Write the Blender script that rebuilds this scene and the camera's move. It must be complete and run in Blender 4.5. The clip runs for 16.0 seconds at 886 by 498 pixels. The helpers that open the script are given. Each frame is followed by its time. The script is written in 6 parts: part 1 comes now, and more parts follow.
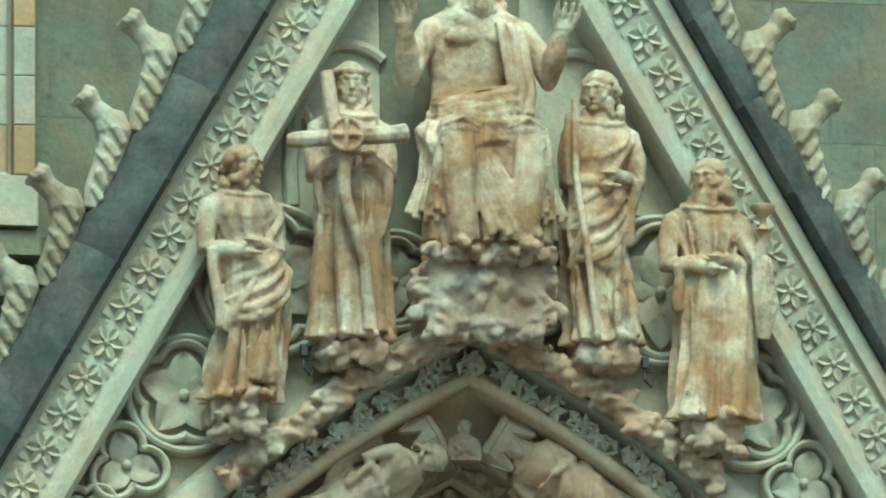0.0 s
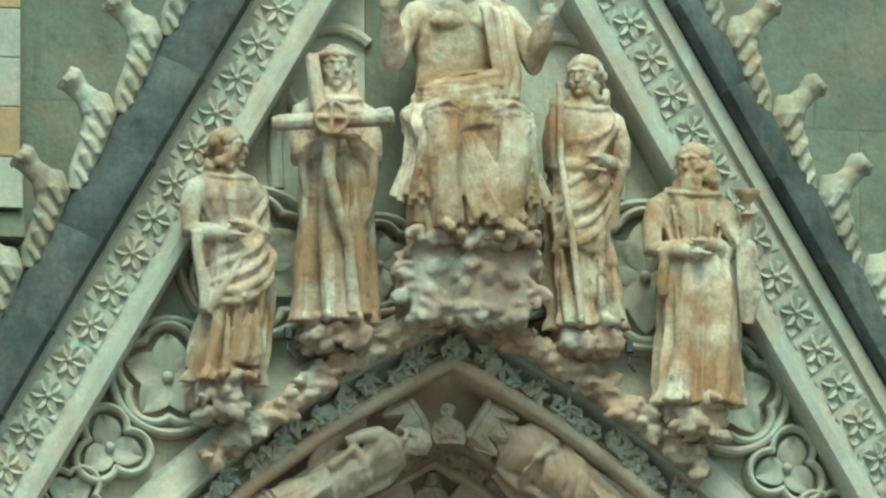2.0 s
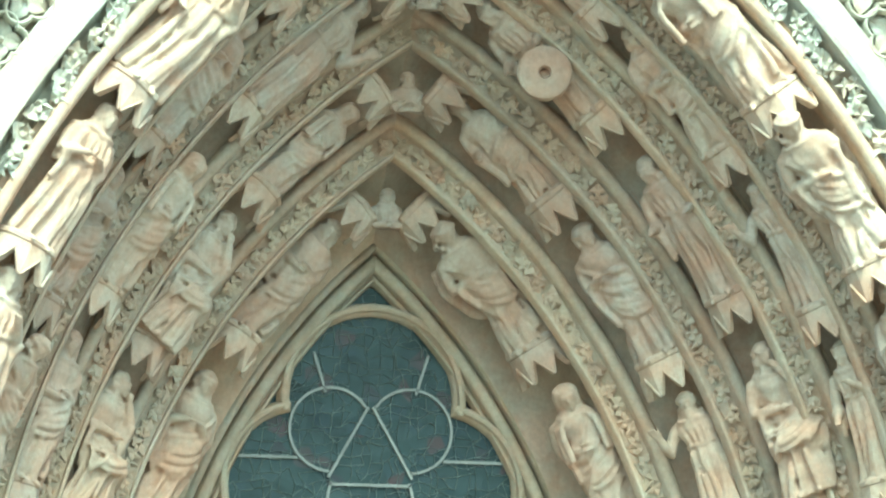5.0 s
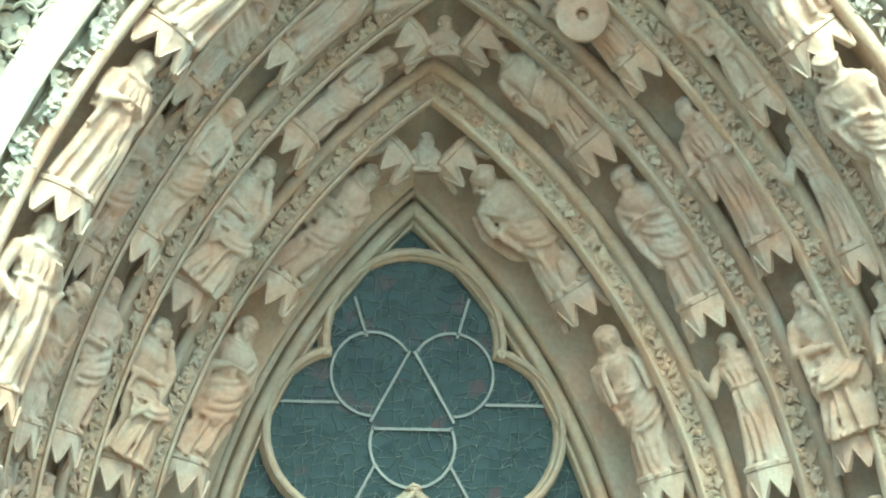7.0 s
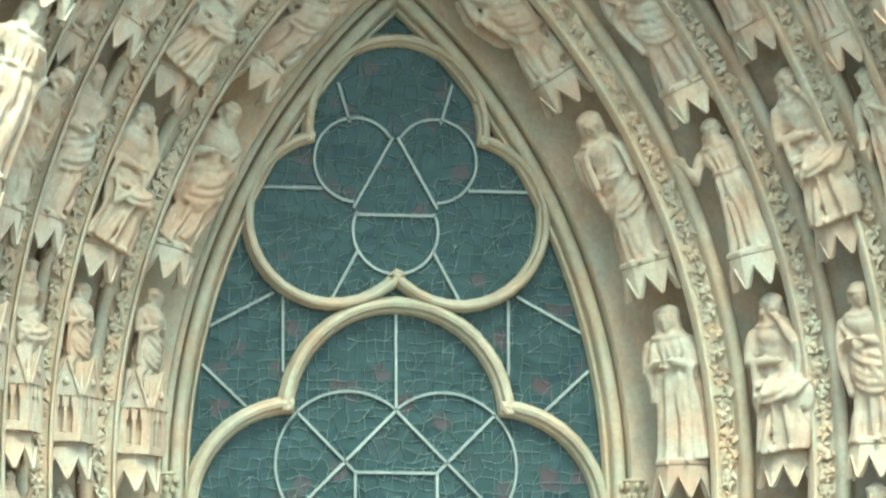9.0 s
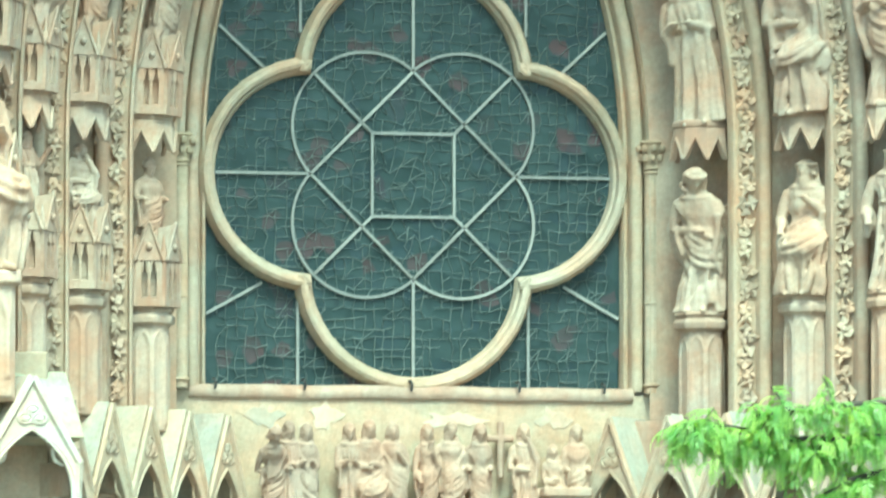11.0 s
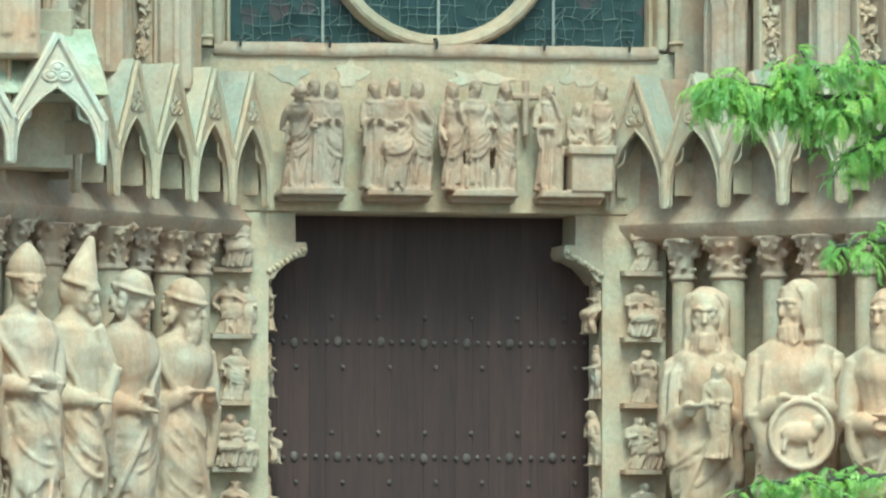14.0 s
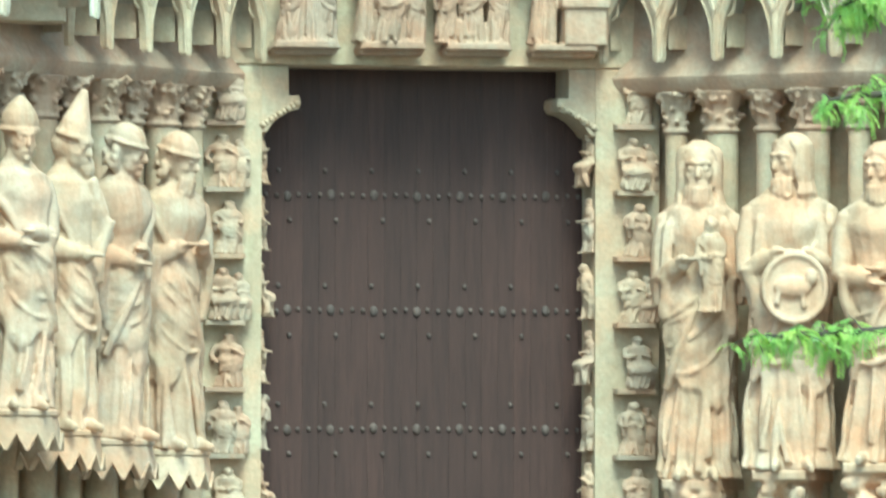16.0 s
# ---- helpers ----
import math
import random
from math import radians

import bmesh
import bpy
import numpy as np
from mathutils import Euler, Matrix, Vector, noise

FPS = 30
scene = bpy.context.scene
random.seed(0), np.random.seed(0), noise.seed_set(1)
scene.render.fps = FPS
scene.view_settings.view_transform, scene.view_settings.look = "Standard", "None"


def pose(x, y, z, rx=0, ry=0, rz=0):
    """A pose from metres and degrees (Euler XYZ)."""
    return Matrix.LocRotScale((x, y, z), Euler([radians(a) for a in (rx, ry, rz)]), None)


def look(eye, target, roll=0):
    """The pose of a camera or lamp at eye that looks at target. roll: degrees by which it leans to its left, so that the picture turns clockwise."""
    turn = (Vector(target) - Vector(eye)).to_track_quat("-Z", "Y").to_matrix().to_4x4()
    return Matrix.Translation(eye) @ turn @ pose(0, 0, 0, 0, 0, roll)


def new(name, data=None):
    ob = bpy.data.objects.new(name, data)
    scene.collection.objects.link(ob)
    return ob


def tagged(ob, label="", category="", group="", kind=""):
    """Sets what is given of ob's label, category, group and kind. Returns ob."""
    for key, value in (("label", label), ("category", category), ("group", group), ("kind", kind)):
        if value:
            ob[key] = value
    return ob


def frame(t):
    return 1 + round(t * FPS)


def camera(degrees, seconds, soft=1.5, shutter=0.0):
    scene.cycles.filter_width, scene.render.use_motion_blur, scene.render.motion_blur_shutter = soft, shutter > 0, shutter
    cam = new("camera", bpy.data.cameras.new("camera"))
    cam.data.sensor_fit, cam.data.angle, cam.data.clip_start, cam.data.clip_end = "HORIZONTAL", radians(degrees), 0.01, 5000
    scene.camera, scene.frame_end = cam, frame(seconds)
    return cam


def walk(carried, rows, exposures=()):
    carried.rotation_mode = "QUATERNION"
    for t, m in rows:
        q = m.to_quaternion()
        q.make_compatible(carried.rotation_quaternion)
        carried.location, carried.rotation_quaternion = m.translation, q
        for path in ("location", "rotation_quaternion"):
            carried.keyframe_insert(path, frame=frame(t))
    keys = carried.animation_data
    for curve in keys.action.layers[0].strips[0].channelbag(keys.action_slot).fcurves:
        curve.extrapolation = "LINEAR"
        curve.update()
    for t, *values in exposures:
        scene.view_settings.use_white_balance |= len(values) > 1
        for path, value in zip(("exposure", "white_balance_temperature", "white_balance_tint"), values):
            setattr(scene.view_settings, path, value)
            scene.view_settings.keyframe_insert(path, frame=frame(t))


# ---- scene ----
cam = camera(5.162, 16.0, soft=2.1, shutter=0.5)
EYE = Vector((-17.0, -85.0, 1.7))
# seconds, bearing to the right of the portal's axis, tilt up, roll
ROWS = [
    (0, 11.7148, 11.5392, -0.554),
    (0.5, 11.6491, 11.4704, -0.314),
    (1, 11.5080, 11.4416, -0.247),
    (1.5, 11.6842, 11.6257, -0.260),
    (2, 11.8065, 11.4425, -0.332),
    (2.5, 11.8124, 10.9711, -0.479),
    (3, 11.6076, 9.8901, -0.048),
    (3.5, 11.8189, 9.0677, 0.257),
    (4, 12.0069, 8.5786, 0.431),
    (4.5, 11.8669, 8.2651, 0.466),
    (5, 11.7450, 8.0463, 0.377),
    (5.2, 11.7295, 7.9519, 0.409),
    (7.3, 11.4988, 7.7092, -0.263),
    (7.5, 11.5428, 7.6962, -0.194),
    (8, 11.5915, 7.3337, -0.100),
    (8.5, 11.5899, 6.8912, -0.082),
    (9, 11.6049, 6.4686, -0.176),
    (9.5, 11.5451, 6.2084, -0.044),
    (10, 11.6804, 5.7002, 0.212),
    (10.2, 11.7380, 5.3905, 0.121),
    (12.3, 11.1983, 3.8378, -0.107),
    (12.5, 11.2376, 3.7638, -0.037),
    (13, 11.3492, 3.3755, -0.106),
    (13.5, 11.3032, 2.9364, 0.033),
    (14, 11.3568, 2.4994, 0.102),
    (14.5, 11.3924, 2.3814, 0.136),
    (15, 11.4135, 2.1773, 0.340),
    (15.5, 11.2889, 2.0061, 0.339),
    (16, 11.3980, 1.6440, 0.147),
    ]
EXPOSURES = [(0.0, 0.75, 5650, -34), (2.3, 0.75, 5650, -34), (2.8, 1.05, 5650, -33), (3.0, 1.23, 5600, -34), (3.5, 1.65, 5600, -35), (4.0, 2.06, 5570, -33), (5.0, 2.23, 5550, -29), (8.0, 2.16, 5600, -29), (9.0, 2.16, 5550, -30), (10.0, 2.1, 5550, -32), (12.5, 1.18, 5320, -31), (13.5, 1.02, 5310, -28), (14.0, 1.12, 5290, -28), (14.5, 1.23, 5320, -29), (15.0, 1.33, 5430, -29), (16.0, 1.48, 5530, -26)]


def aim(bearing, tilt):
    a, b = radians(bearing), radians(tilt)
    return EYE + 50 * Vector((math.sin(a) * math.cos(b), math.cos(a) * math.cos(b), math.sin(b)))


walk(cam, [(t, look(EYE, aim(a, b), r)) for t, a, b, r in ROWS], EXPOSURES)

# ---- light ----
world = bpy.data.worlds.new("sky")
scene.world = world
world.use_nodes = True
sky = world.node_tree.nodes.new("ShaderNodeTexSky")
sky.sky_type, sky.sun_disc = "NISHITA", False
SUN_EL, SUN_AZ = 56, -3           # height, and bearing to the right of the way from the portal to the viewer
sky.sun_elevation, sky.sun_rotation = radians(SUN_EL), radians(180 - SUN_AZ)
sky.air_density, sky.dust_density = 1.0, 3.0
world.node_tree.links.new(sky.outputs[0], world.node_tree.nodes["Background"].inputs[0])
world.node_tree.nodes["Background"].inputs[1].default_value = 0.11
sun = new("sun", bpy.data.lights.new("sun", "SUN"))
sun.data.energy, sun.data.angle, sun.data.color = 1.55, radians(24), (1.0, 0.96, 0.90)
sd = Vector((math.sin(radians(SUN_AZ)) * math.cos(radians(SUN_EL)), -math.cos(radians(SUN_AZ)) * math.cos(radians(SUN_EL)), math.sin(radians(SUN_EL))))
sun.matrix_world = look(sd * 60, (0, 0, 0))


# ---- materials ----
def shader(name):
    m = bpy.data.materials.new(name)
    m.use_nodes = True
    t = m.node_tree
    return m, t, t.nodes["Principled BSDF"]


def node(t, kind, **sets):
    n = t.nodes.new(kind)
    for k, v in sets.items():
        n.inputs[k.replace("_", " ")].default_value = v
    return n


def mixed(t, fac, a, b, blend="MIX"):
    n = t.nodes.new("ShaderNodeMix")
    n.data_type, n.blend_type = "RGBA", blend
    for sock, v in ((n.inputs[0], fac), (n.inputs[6], a), (n.inputs[7], b)):
        if isinstance(v, bpy.types.NodeSocket):
            t.links.new(v, sock)
        elif isinstance(v, (int, float)):
            sock.default_value = v
        else:
            sock.default_value = (*v, 1)
    return n.outputs[2]


def ramp(t, value, lo, hi):
    n = t.nodes.new("ShaderNodeMapRange")
    n.inputs[1].default_value, n.inputs[2].default_value = lo, hi
    t.links.new(value, n.inputs[0])
    return n.outputs[0]


def noisy(t, vec, scale, detail=5.0, rough=0.6, dist=0.0):
    n = node(t, "ShaderNodeTexNoise", Scale=scale, Detail=detail, Roughness=rough, Distortion=dist)
    t.links.new(vec, n.inputs["Vector"])
    return n.outputs[0]


def stone(name, light, mid, stain, amount=0.5, streak=0.4, bump=0.6, rough=0.9, grain=22.0):
    """Weathered limestone: pale ground, warm patches, stains that run down, pitted grain."""
    m, t, bsdf = shader(name)
    geo = t.nodes.new("ShaderNodeNewGeometry").outputs["Position"]
    info = t.nodes.new("ShaderNodeObjectInfo")
    shift = t.nodes.new("ShaderNodeVectorMath")
    shift.operation = "MULTIPLY_ADD"
    t.links.new(info.outputs["Random"], shift.inputs[0])
    shift.inputs[1].default_value = (7, 5, 9)
    t.links.new(geo, shift.inputs[2])
    vec = shift.outputs[0]
    col = mixed(t, ramp(t, noisy(t, vec, 1.3, 6, 0.65), 0.40, 0.60), light, mid)
    tall = t.nodes.new("ShaderNodeMapping")
    tall.inputs["Scale"].default_value = (1, 1, 0.16)
    t.links.new(vec, tall.inputs["Vector"])
    runs = noisy(t, tall.outputs[0], 5.5, 5, 0.6, 0.6)
    col = mixed(t, mul(t, ramp(t, runs, 0.54, 0.72), streak), col, stain)
    blot = mul(t, ramp(t, noisy(t, vec, 3.1, 8, 0.7), 0.55, 0.7), amount)
    col = mixed(t, blot, col, stain)
    rosy = ramp(t, noisy(t, vec, 2.3, 4, 0.6), 0.42, 0.66)
    col = mixed(t, mul(t, rosy, 0.7), col, mixed(t, 1.0, col, (1.20, 0.90, 0.79), "MULTIPLY"))
    wash = ramp(t, noisy(t, vec, 4.7, 5, 0.65, 0.4), 0.52, 0.68)
    col = mixed(t, mul(t, wash, 0.6), col, mixed(t, 1.0, col, (1.12, 1.26, 1.28), "MULTIPLY"))
    pores = noisy(t, vec, grain, 6, 0.7)
    col = mixed(t, mul(t, ramp(t, pores, 0.35, 0.75), 0.45), col, tuple(0.62 * c for c in mid))
    tone = ramp(t, info.outputs["Random"], 0, 1)
    dim = mixed(t, tone, (0.88, 0.88, 0.89), (1.08, 1.06, 1.02))
    col = mixed(t, 1.0, col, dim, "MULTIPLY")
    t.links.new(col, bsdf.inputs["Base Color"])
    bsdf.inputs["Roughness"].default_value = rough
    b1 = node(t, "ShaderNodeBump", Strength=bump, Distance=0.03)
    t.links.new(noisy(t, vec, 9.0, 8, 0.65), b1.inputs["Height"])
    b2 = node(t, "ShaderNodeBump", Strength=bump * 0.7, Distance=0.008)
    t.links.new(pores, b2.inputs["Height"])
    t.links.new(b1.outputs[0], b2.inputs["Normal"])
    t.links.new(b2.outputs[0], bsdf.inputs["Normal"])
    return m


def mul(t, a, k):
    n = t.nodes.new("ShaderNodeMath")
    n.operation = "MULTIPLY"
    t.links.new(a, n.inputs[0])
    n.inputs[1].default_value = k
    return n.outputs[0]


CREAM, BEIGE, TAN = (0.56, 0.49, 0.375), (0.46, 0.385, 0.28), (0.31, 0.21, 0.125)
PORTAL = stone("portal_stone", CREAM, BEIGE, TAN, 0.28, 0.25)
VAULT = stone("vault_stone", (0.56, 0.475, 0.365), (0.48, 0.38, 0.275), (0.31, 0.19, 0.115), 0.4, 0.3, 0.35)
FIGURE = stone("figure_stone", (0.52, 0.45, 0.36), (0.45, 0.34, 0.25), (0.34, 0.19, 0.11), 0.45, 0.4, 0.35)
STATUE = stone("statue_stone", (0.74, 0.67, 0.54), (0.37, 0.235, 0.128), (0.12, 0.065, 0.034), 0.85, 0.65, 0.8)
JAMB = stone("jamb_statue_stone", (0.60, 0.50, 0.39), (0.54, 0.395, 0.275), (0.38, 0.22, 0.125), 0.45, 0.6, 0.4)
PALE = stone("pale_stone", (0.55, 0.55, 0.46), (0.45, 0.44, 0.36), (0.25, 0.22, 0.16), 0.3, 0.3)
CLOUD = stone("cloud_stone", (0.56, 0.49, 0.40), (0.40, 0.285, 0.205), (0.16, 0.125, 0.095), 0.5, 0.4, 0.8)
CROCKET = stone("crocket_stone", (0.52, 0.51, 0.42), (0.36, 0.31, 0.22), (0.06, 0.055, 0.045), 0.75, 0.3, 0.6)
DARK = stone("dark_coping_stone", (0.125, 0.135, 0.125), (0.05, 0.056, 0.056), (0.025, 0.025, 0.022), 0.6, 0.5, 0.5)
BLOCK = stone("wall_stone", (0.25, 0.265, 0.20), (0.185, 0.19, 0.145), (0.09, 0.085, 0.07), 0.6, 0.5, 0.6)
REDDISH = stone("reddish_sill_stone", (0.55, 0.46, 0.355), (0.44, 0.32, 0.235), (0.22, 0.12, 0.08), 0.4, 0.3)
PAVING = stone("paving_stone", (0.17, 0.16, 0.145), (0.13, 0.12, 0.11), (0.08, 0.074, 0.066), 0.4, 0.1)

OCHRE = stone("tan_ashlar_stone", (0.50, 0.39, 0.24), (0.43, 0.32, 0.18), (0.28, 0.20, 0.11), 0.3, 0.2, 0.5)
# Paler for the buttress canopies: sunlight on their fronts is put into the colour.
SUNLIT = stone("sunlit_limestone", (0.72, 0.70, 0.60), (0.62, 0.57, 0.46), (0.42, 0.36, 0.27), 0.25, 0.25)
MORTAR = stone("mortar", (0.62, 0.57, 0.46), (0.54, 0.47, 0.36), (0.45, 0.37, 0.26), 0.6, 0.4, 0.4)
RELIEF = stone("relief_stone", (0.48, 0.385, 0.30), (0.40, 0.295, 0.22), (0.29, 0.175, 0.115), 0.4, 0.35)
MOSSY = stone("mossy_roof_stone", (0.55, 0.56, 0.46), (0.36, 0.40, 0.29), (0.16, 0.20, 0.12), 0.5, 0.4)


def glass_material():
    m, t, bsdf = shader("stained_glass")
    geo = t.nodes.new("ShaderNodeNewGeometry").outputs["Position"]
    vor = node(t, "ShaderNodeTexVoronoi", Scale=7.5)
    t.links.new(geo, vor.inputs["Vector"])
    sep = t.nodes.new("ShaderNodeSeparateColor")
    t.links.new(vor.outputs["Color"], sep.inputs[0])
    col = mixed(t, sep.outputs[0], (0.010, 0.023, 0.024), (0.040, 0.065, 0.064))
    col = mixed(t, mul(t, ramp(t, sep.outputs[1], 0.90, 0.93), 0.7), col, (0.12, 0.05, 0.055))
    col = mixed(t, mul(t, ramp(t, sep.outputs[2], 0.85, 0.9), 0.6), col, (0.018, 0.035, 0.05))
    col = mixed(t, ramp(t, noisy(t, geo, 2.2, 6, 0.7), 0.3, 0.75), col, (0.040, 0.067, 0.066))
    t.links.new(col, bsdf.inputs["Base Color"])
    bsdf.inputs["Roughness"].default_value = 0.4
    bsdf.inputs["Specular IOR Level"].default_value = 0.3
    b = node(t, "ShaderNodeBump", Strength=0.5, Distance=0.02)
    t.links.new(vor.outputs["Distance"], b.inputs["Height"])
    t.links.new(b.outputs[0], bsdf.inputs["Normal"])
    return m


def plain(name, a, b, scale, rough, metal=0.0, bump=0.2, stretch=(1, 1, 1)):
    m, t, bsdf = shader(name)
    geo = t.nodes.new("ShaderNodeNewGeometry").outputs["Position"]
    mp = t.nodes.new("ShaderNodeMapping")
    mp.inputs["Scale"].default_value = stretch
    t.links.new(geo, mp.inputs["Vector"])
    n = noisy(t, mp.outputs[0], scale, 7, 0.7)
    info = t.nodes.new("ShaderNodeObjectInfo").outputs["Random"]
    col = mixed(t, ramp(t, n, 0.3, 0.72), a, b)
    col = mixed(t, 1.0, col, mixed(t, info, (0.82, 0.82, 0.82), (1.15, 1.13, 1.1)), "MULTIPLY")
    t.links.new(col, bsdf.inputs["Base Color"])
    bsdf.inputs["Roughness"].default_value, bsdf.inputs["Metallic"].default_value = rough, metal
    bp = node(t, "ShaderNodeBump", Strength=bump, Distance=0.01)
    t.links.new(n, bp.inputs["Height"])
    t.links.new(bp.outputs[0], bsdf.inputs["Normal"])
    return m


GLASS = glass_material()
LEAD = plain("lead_came", (0.24, 0.285, 0.275), (0.15, 0.185, 0.175), 9, 0.7)
IRON = plain("dusty_iron_bar", (0.36, 0.37, 0.345), (0.26, 0.27, 0.255), 9, 0.7)
WOOD = plain("dark_oak_door", (0.038, 0.0180, 0.0155), (0.070, 0.0335, 0.0285), 7, 0.65, 0, 0.5, (3, 3, 0.25))
STUD = plain("worn_iron_stud", (0.155, 0.12, 0.11), (0.05, 0.035, 0.031), 12, 0.7)
BARK = plain("bark", (0.10, 0.085, 0.065), (0.05, 0.042, 0.034), 14, 0.95, 0, 0.8)
BLACK = plain("black_fitting", (0.03, 0.03, 0.03), (0.05, 0.05, 0.05), 10, 0.5)


def leaf_material():
    m, t, bsdf = shader("leaf")
    info = t.nodes.new("ShaderNodeObjectInfo").outputs["Random"]
    geo = t.nodes.new("ShaderNodeNewGeometry").outputs["Position"]
    col = mixed(t, info, (0.15, 0.25, 0.07), (0.36, 0.42, 0.12))
    col = mixed(t, ramp(t, noisy(t, geo, 6.0), 0.35, 0.7), col, (0.15, 0.25, 0.08))
    t.links.new(col, bsdf.inputs["Base Color"])
    bsdf.inputs["Roughness"].default_value = 0.45
    back = t.nodes.new("ShaderNodeBsdfTranslucent")
    t.links.new(mixed(t, 1.0, col, (1.25, 1.2, 0.8), "MULTIPLY"), back.inputs[0])
    mix = t.nodes.new("ShaderNodeAddShader")
    t.links.new(bsdf.outputs[0], mix.inputs[0])
    t.links.new(back.outputs[0], mix.inputs[1])
    t.links.new(mix.outputs[0], t.nodes["Material Output"].inputs[0])
    return m


LEAF = leaf_material()


# ---- mesh helpers ----
class Build:
    """Collects vertices and faces of one mesh."""

    def __init__(self):
        self.v, self.f = [], []

    def add(self, verts, faces):
        n = len(self.v)
        self.v += [tuple(p) for p in verts]
        self.f += [tuple(n + i for i in f) for f in faces]
        return self

    def grid(self, rows, ring=False, caps=False):
        a, b = len(rows), len(rows[0])
        fs = []
        for i in range(a - 1):
            for j in range(b if ring else b - 1):
                k = (j + 1) % b
                fs.append((i * b + j, i * b + k, (i + 1) * b + k, (i + 1) * b + j))
        if caps:
            fs.append(tuple(range(b))[::-1])
            fs.append(tuple((a - 1) * b + j for j in range(b)))
        return self.add([p for r in rows for p in r], fs)

    def tube(self, pts, radii, seg=8, flat=1.0, caps=True):
        pts = [Vector(p) for p in pts]
        rows = []
        side = None
        for i, p in enumerate(pts):
            d = (pts[min(i + 1, len(pts) - 1)] - pts[max(i - 1, 0)]).normalized()
            if side is None:
                side = d.cross(Vector((0, 1, 0.01)))
                if side.length < 0.1:
                    side = d.cross(Vector((1, 0, 0)))
            side = (side - d * side.dot(d)).normalized()
            up = d.cross(side)
            r = radii[i] if isinstance(radii, (list, tuple)) else radii
            rows.append([p + side * (r * math.cos(q)) + up * (r * flat * math.sin(q)) for q in [2 * math.pi * k / seg for k in range(seg)]])
        return self.grid(rows, True, caps)

    def ball(self, c, r, seg=10, rings=7, m=None):
        c, r = Vector(c), Vector(r if isinstance(r, (tuple, list, Vector)) else (r, r, r))
        rows = []
        for i in range(rings + 1):
            a = math.pi * i / rings
            s = max(math.sin(a), 0.02)
            row = []
            for k in range(seg):
                q = 2 * math.pi * k / seg
                d = Vector((r.x * s * math.cos(q), r.y * s * math.sin(q), -r.z * math.cos(a)))
                row.append(c + (m @ d if m else d))
            rows.append(row)
        return self.grid(rows, True)

    def prism(self, outline, y0, y1, bevel=0.0):
        """Closed outline in x, z, from y0 (front) to y1, its front edge softened by bevel."""
        n = len(outline)
        cx, cz = sum(p[0] for p in outline) / n, sum(p[1] for p in outline) / n
        big = max(max(abs(p[0] - cx), abs(p[1] - cz)) for p in outline)
        k = 1 - bevel / big if bevel else 1
        rows = []
        if bevel:
            rows.append([(cx + (x - cx) * k, y0, cz + (z - cz) * k) for x, z in outline])
        rows += [[(x, y0 + bevel, z) for x, z in outline], [(x, y1, z) for x, z in outline]]
        return self.grid(rows, True, True)

    def box(self, a, b, bevel=0.012):
        (x0, y0, z0), (x1, y1, z1) = a, b
        return self.prism([(x0, z0), (x1, z0), (x1, z1), (x0, z1)], y0, y1, min(bevel, (x1 - x0) / 4, (z1 - z0) / 4, (y1 - y0) / 3))

    def move(self, m):
        self.v = [tuple(m @ Vector(p)) for p in self.v]
        return self

    def mesh(self, name, mat, smooth=True, angle=40):
        me = bpy.data.meshes.new(name)
        me.from_pydata(self.v, [], self.f)
        bm = bmesh.new()
        bm.from_mesh(me)
        bmesh.ops.recalc_face_normals(bm, faces=bm.faces)
        bm.to_mesh(me)
        bm.free()
        me.materials.append(mat)
        if smooth:
            me.polygons.foreach_set("use_smooth", [True] * len(me.polygons))
            me.set_sharp_from_angle(angle=radians(angle))
        return me


def fused(b, name, mat, voxel, rounds=3):
    """The pieces of one carving melted into a single worn surface."""
    ob = new(name, b.mesh(name, mat, True, 180))
    rm = ob.modifiers.new("melt", "REMESH")
    rm.mode, rm.voxel_size, rm.use_smooth_shade = "VOXEL", voxel, True
    sm = ob.modifiers.new("wear", "SMOOTH")
    sm.factor, sm.iterations = 0.5, rounds
    me = bpy.data.meshes.new_from_object(ob.evaluated_get(bpy.context.evaluated_depsgraph_get()))
    raw = ob.data
    bpy.data.objects.remove(ob)
    bpy.data.meshes.remove(raw)
    me.name = name
    if not me.materials:
        me.materials.append(mat)
    return me


def thing(name, b, mat, label, category, group="", kind="", smooth=True, at=None, angle=40):
    ob = new(name, b.mesh(name, mat, smooth, angle) if isinstance(b, Build) else b)
    if at is not None:
        ob.matrix_world = at
    return tagged(ob, label, category, group, kind)


def part(name, b, mat, parent, label="", at=None, smooth=True, angle=40):
    ob = new(name, b.mesh(name, mat, smooth, angle) if isinstance(b, Build) else b)
    ob.parent = parent
    if at is not None:
        ob.matrix_basis = at
    return tagged(ob, label) if label else ob


def holder(name, label, category, group="", kind="", at=None):
    ob = new(name)
    if at is not None:
        ob.matrix_world = at
    return tagged(ob, label, category, group, kind)

# ---- plan of the portal: x across, y into the church, z up; the window lies in y = 0 ----
ZS = 9.35                                   # springing of all the arches
RIBS = [(2.13, 13.98, -0.18), (2.93, 14.93, -1.10), (3.62, 15.80, -1.88), (4.15, 16.50, -2.62), (4.56, 16.98, -3.34), (5.02, 17.42, -4.05)]
FOOT = 6.5                                  # where the archivolts end on the canopies


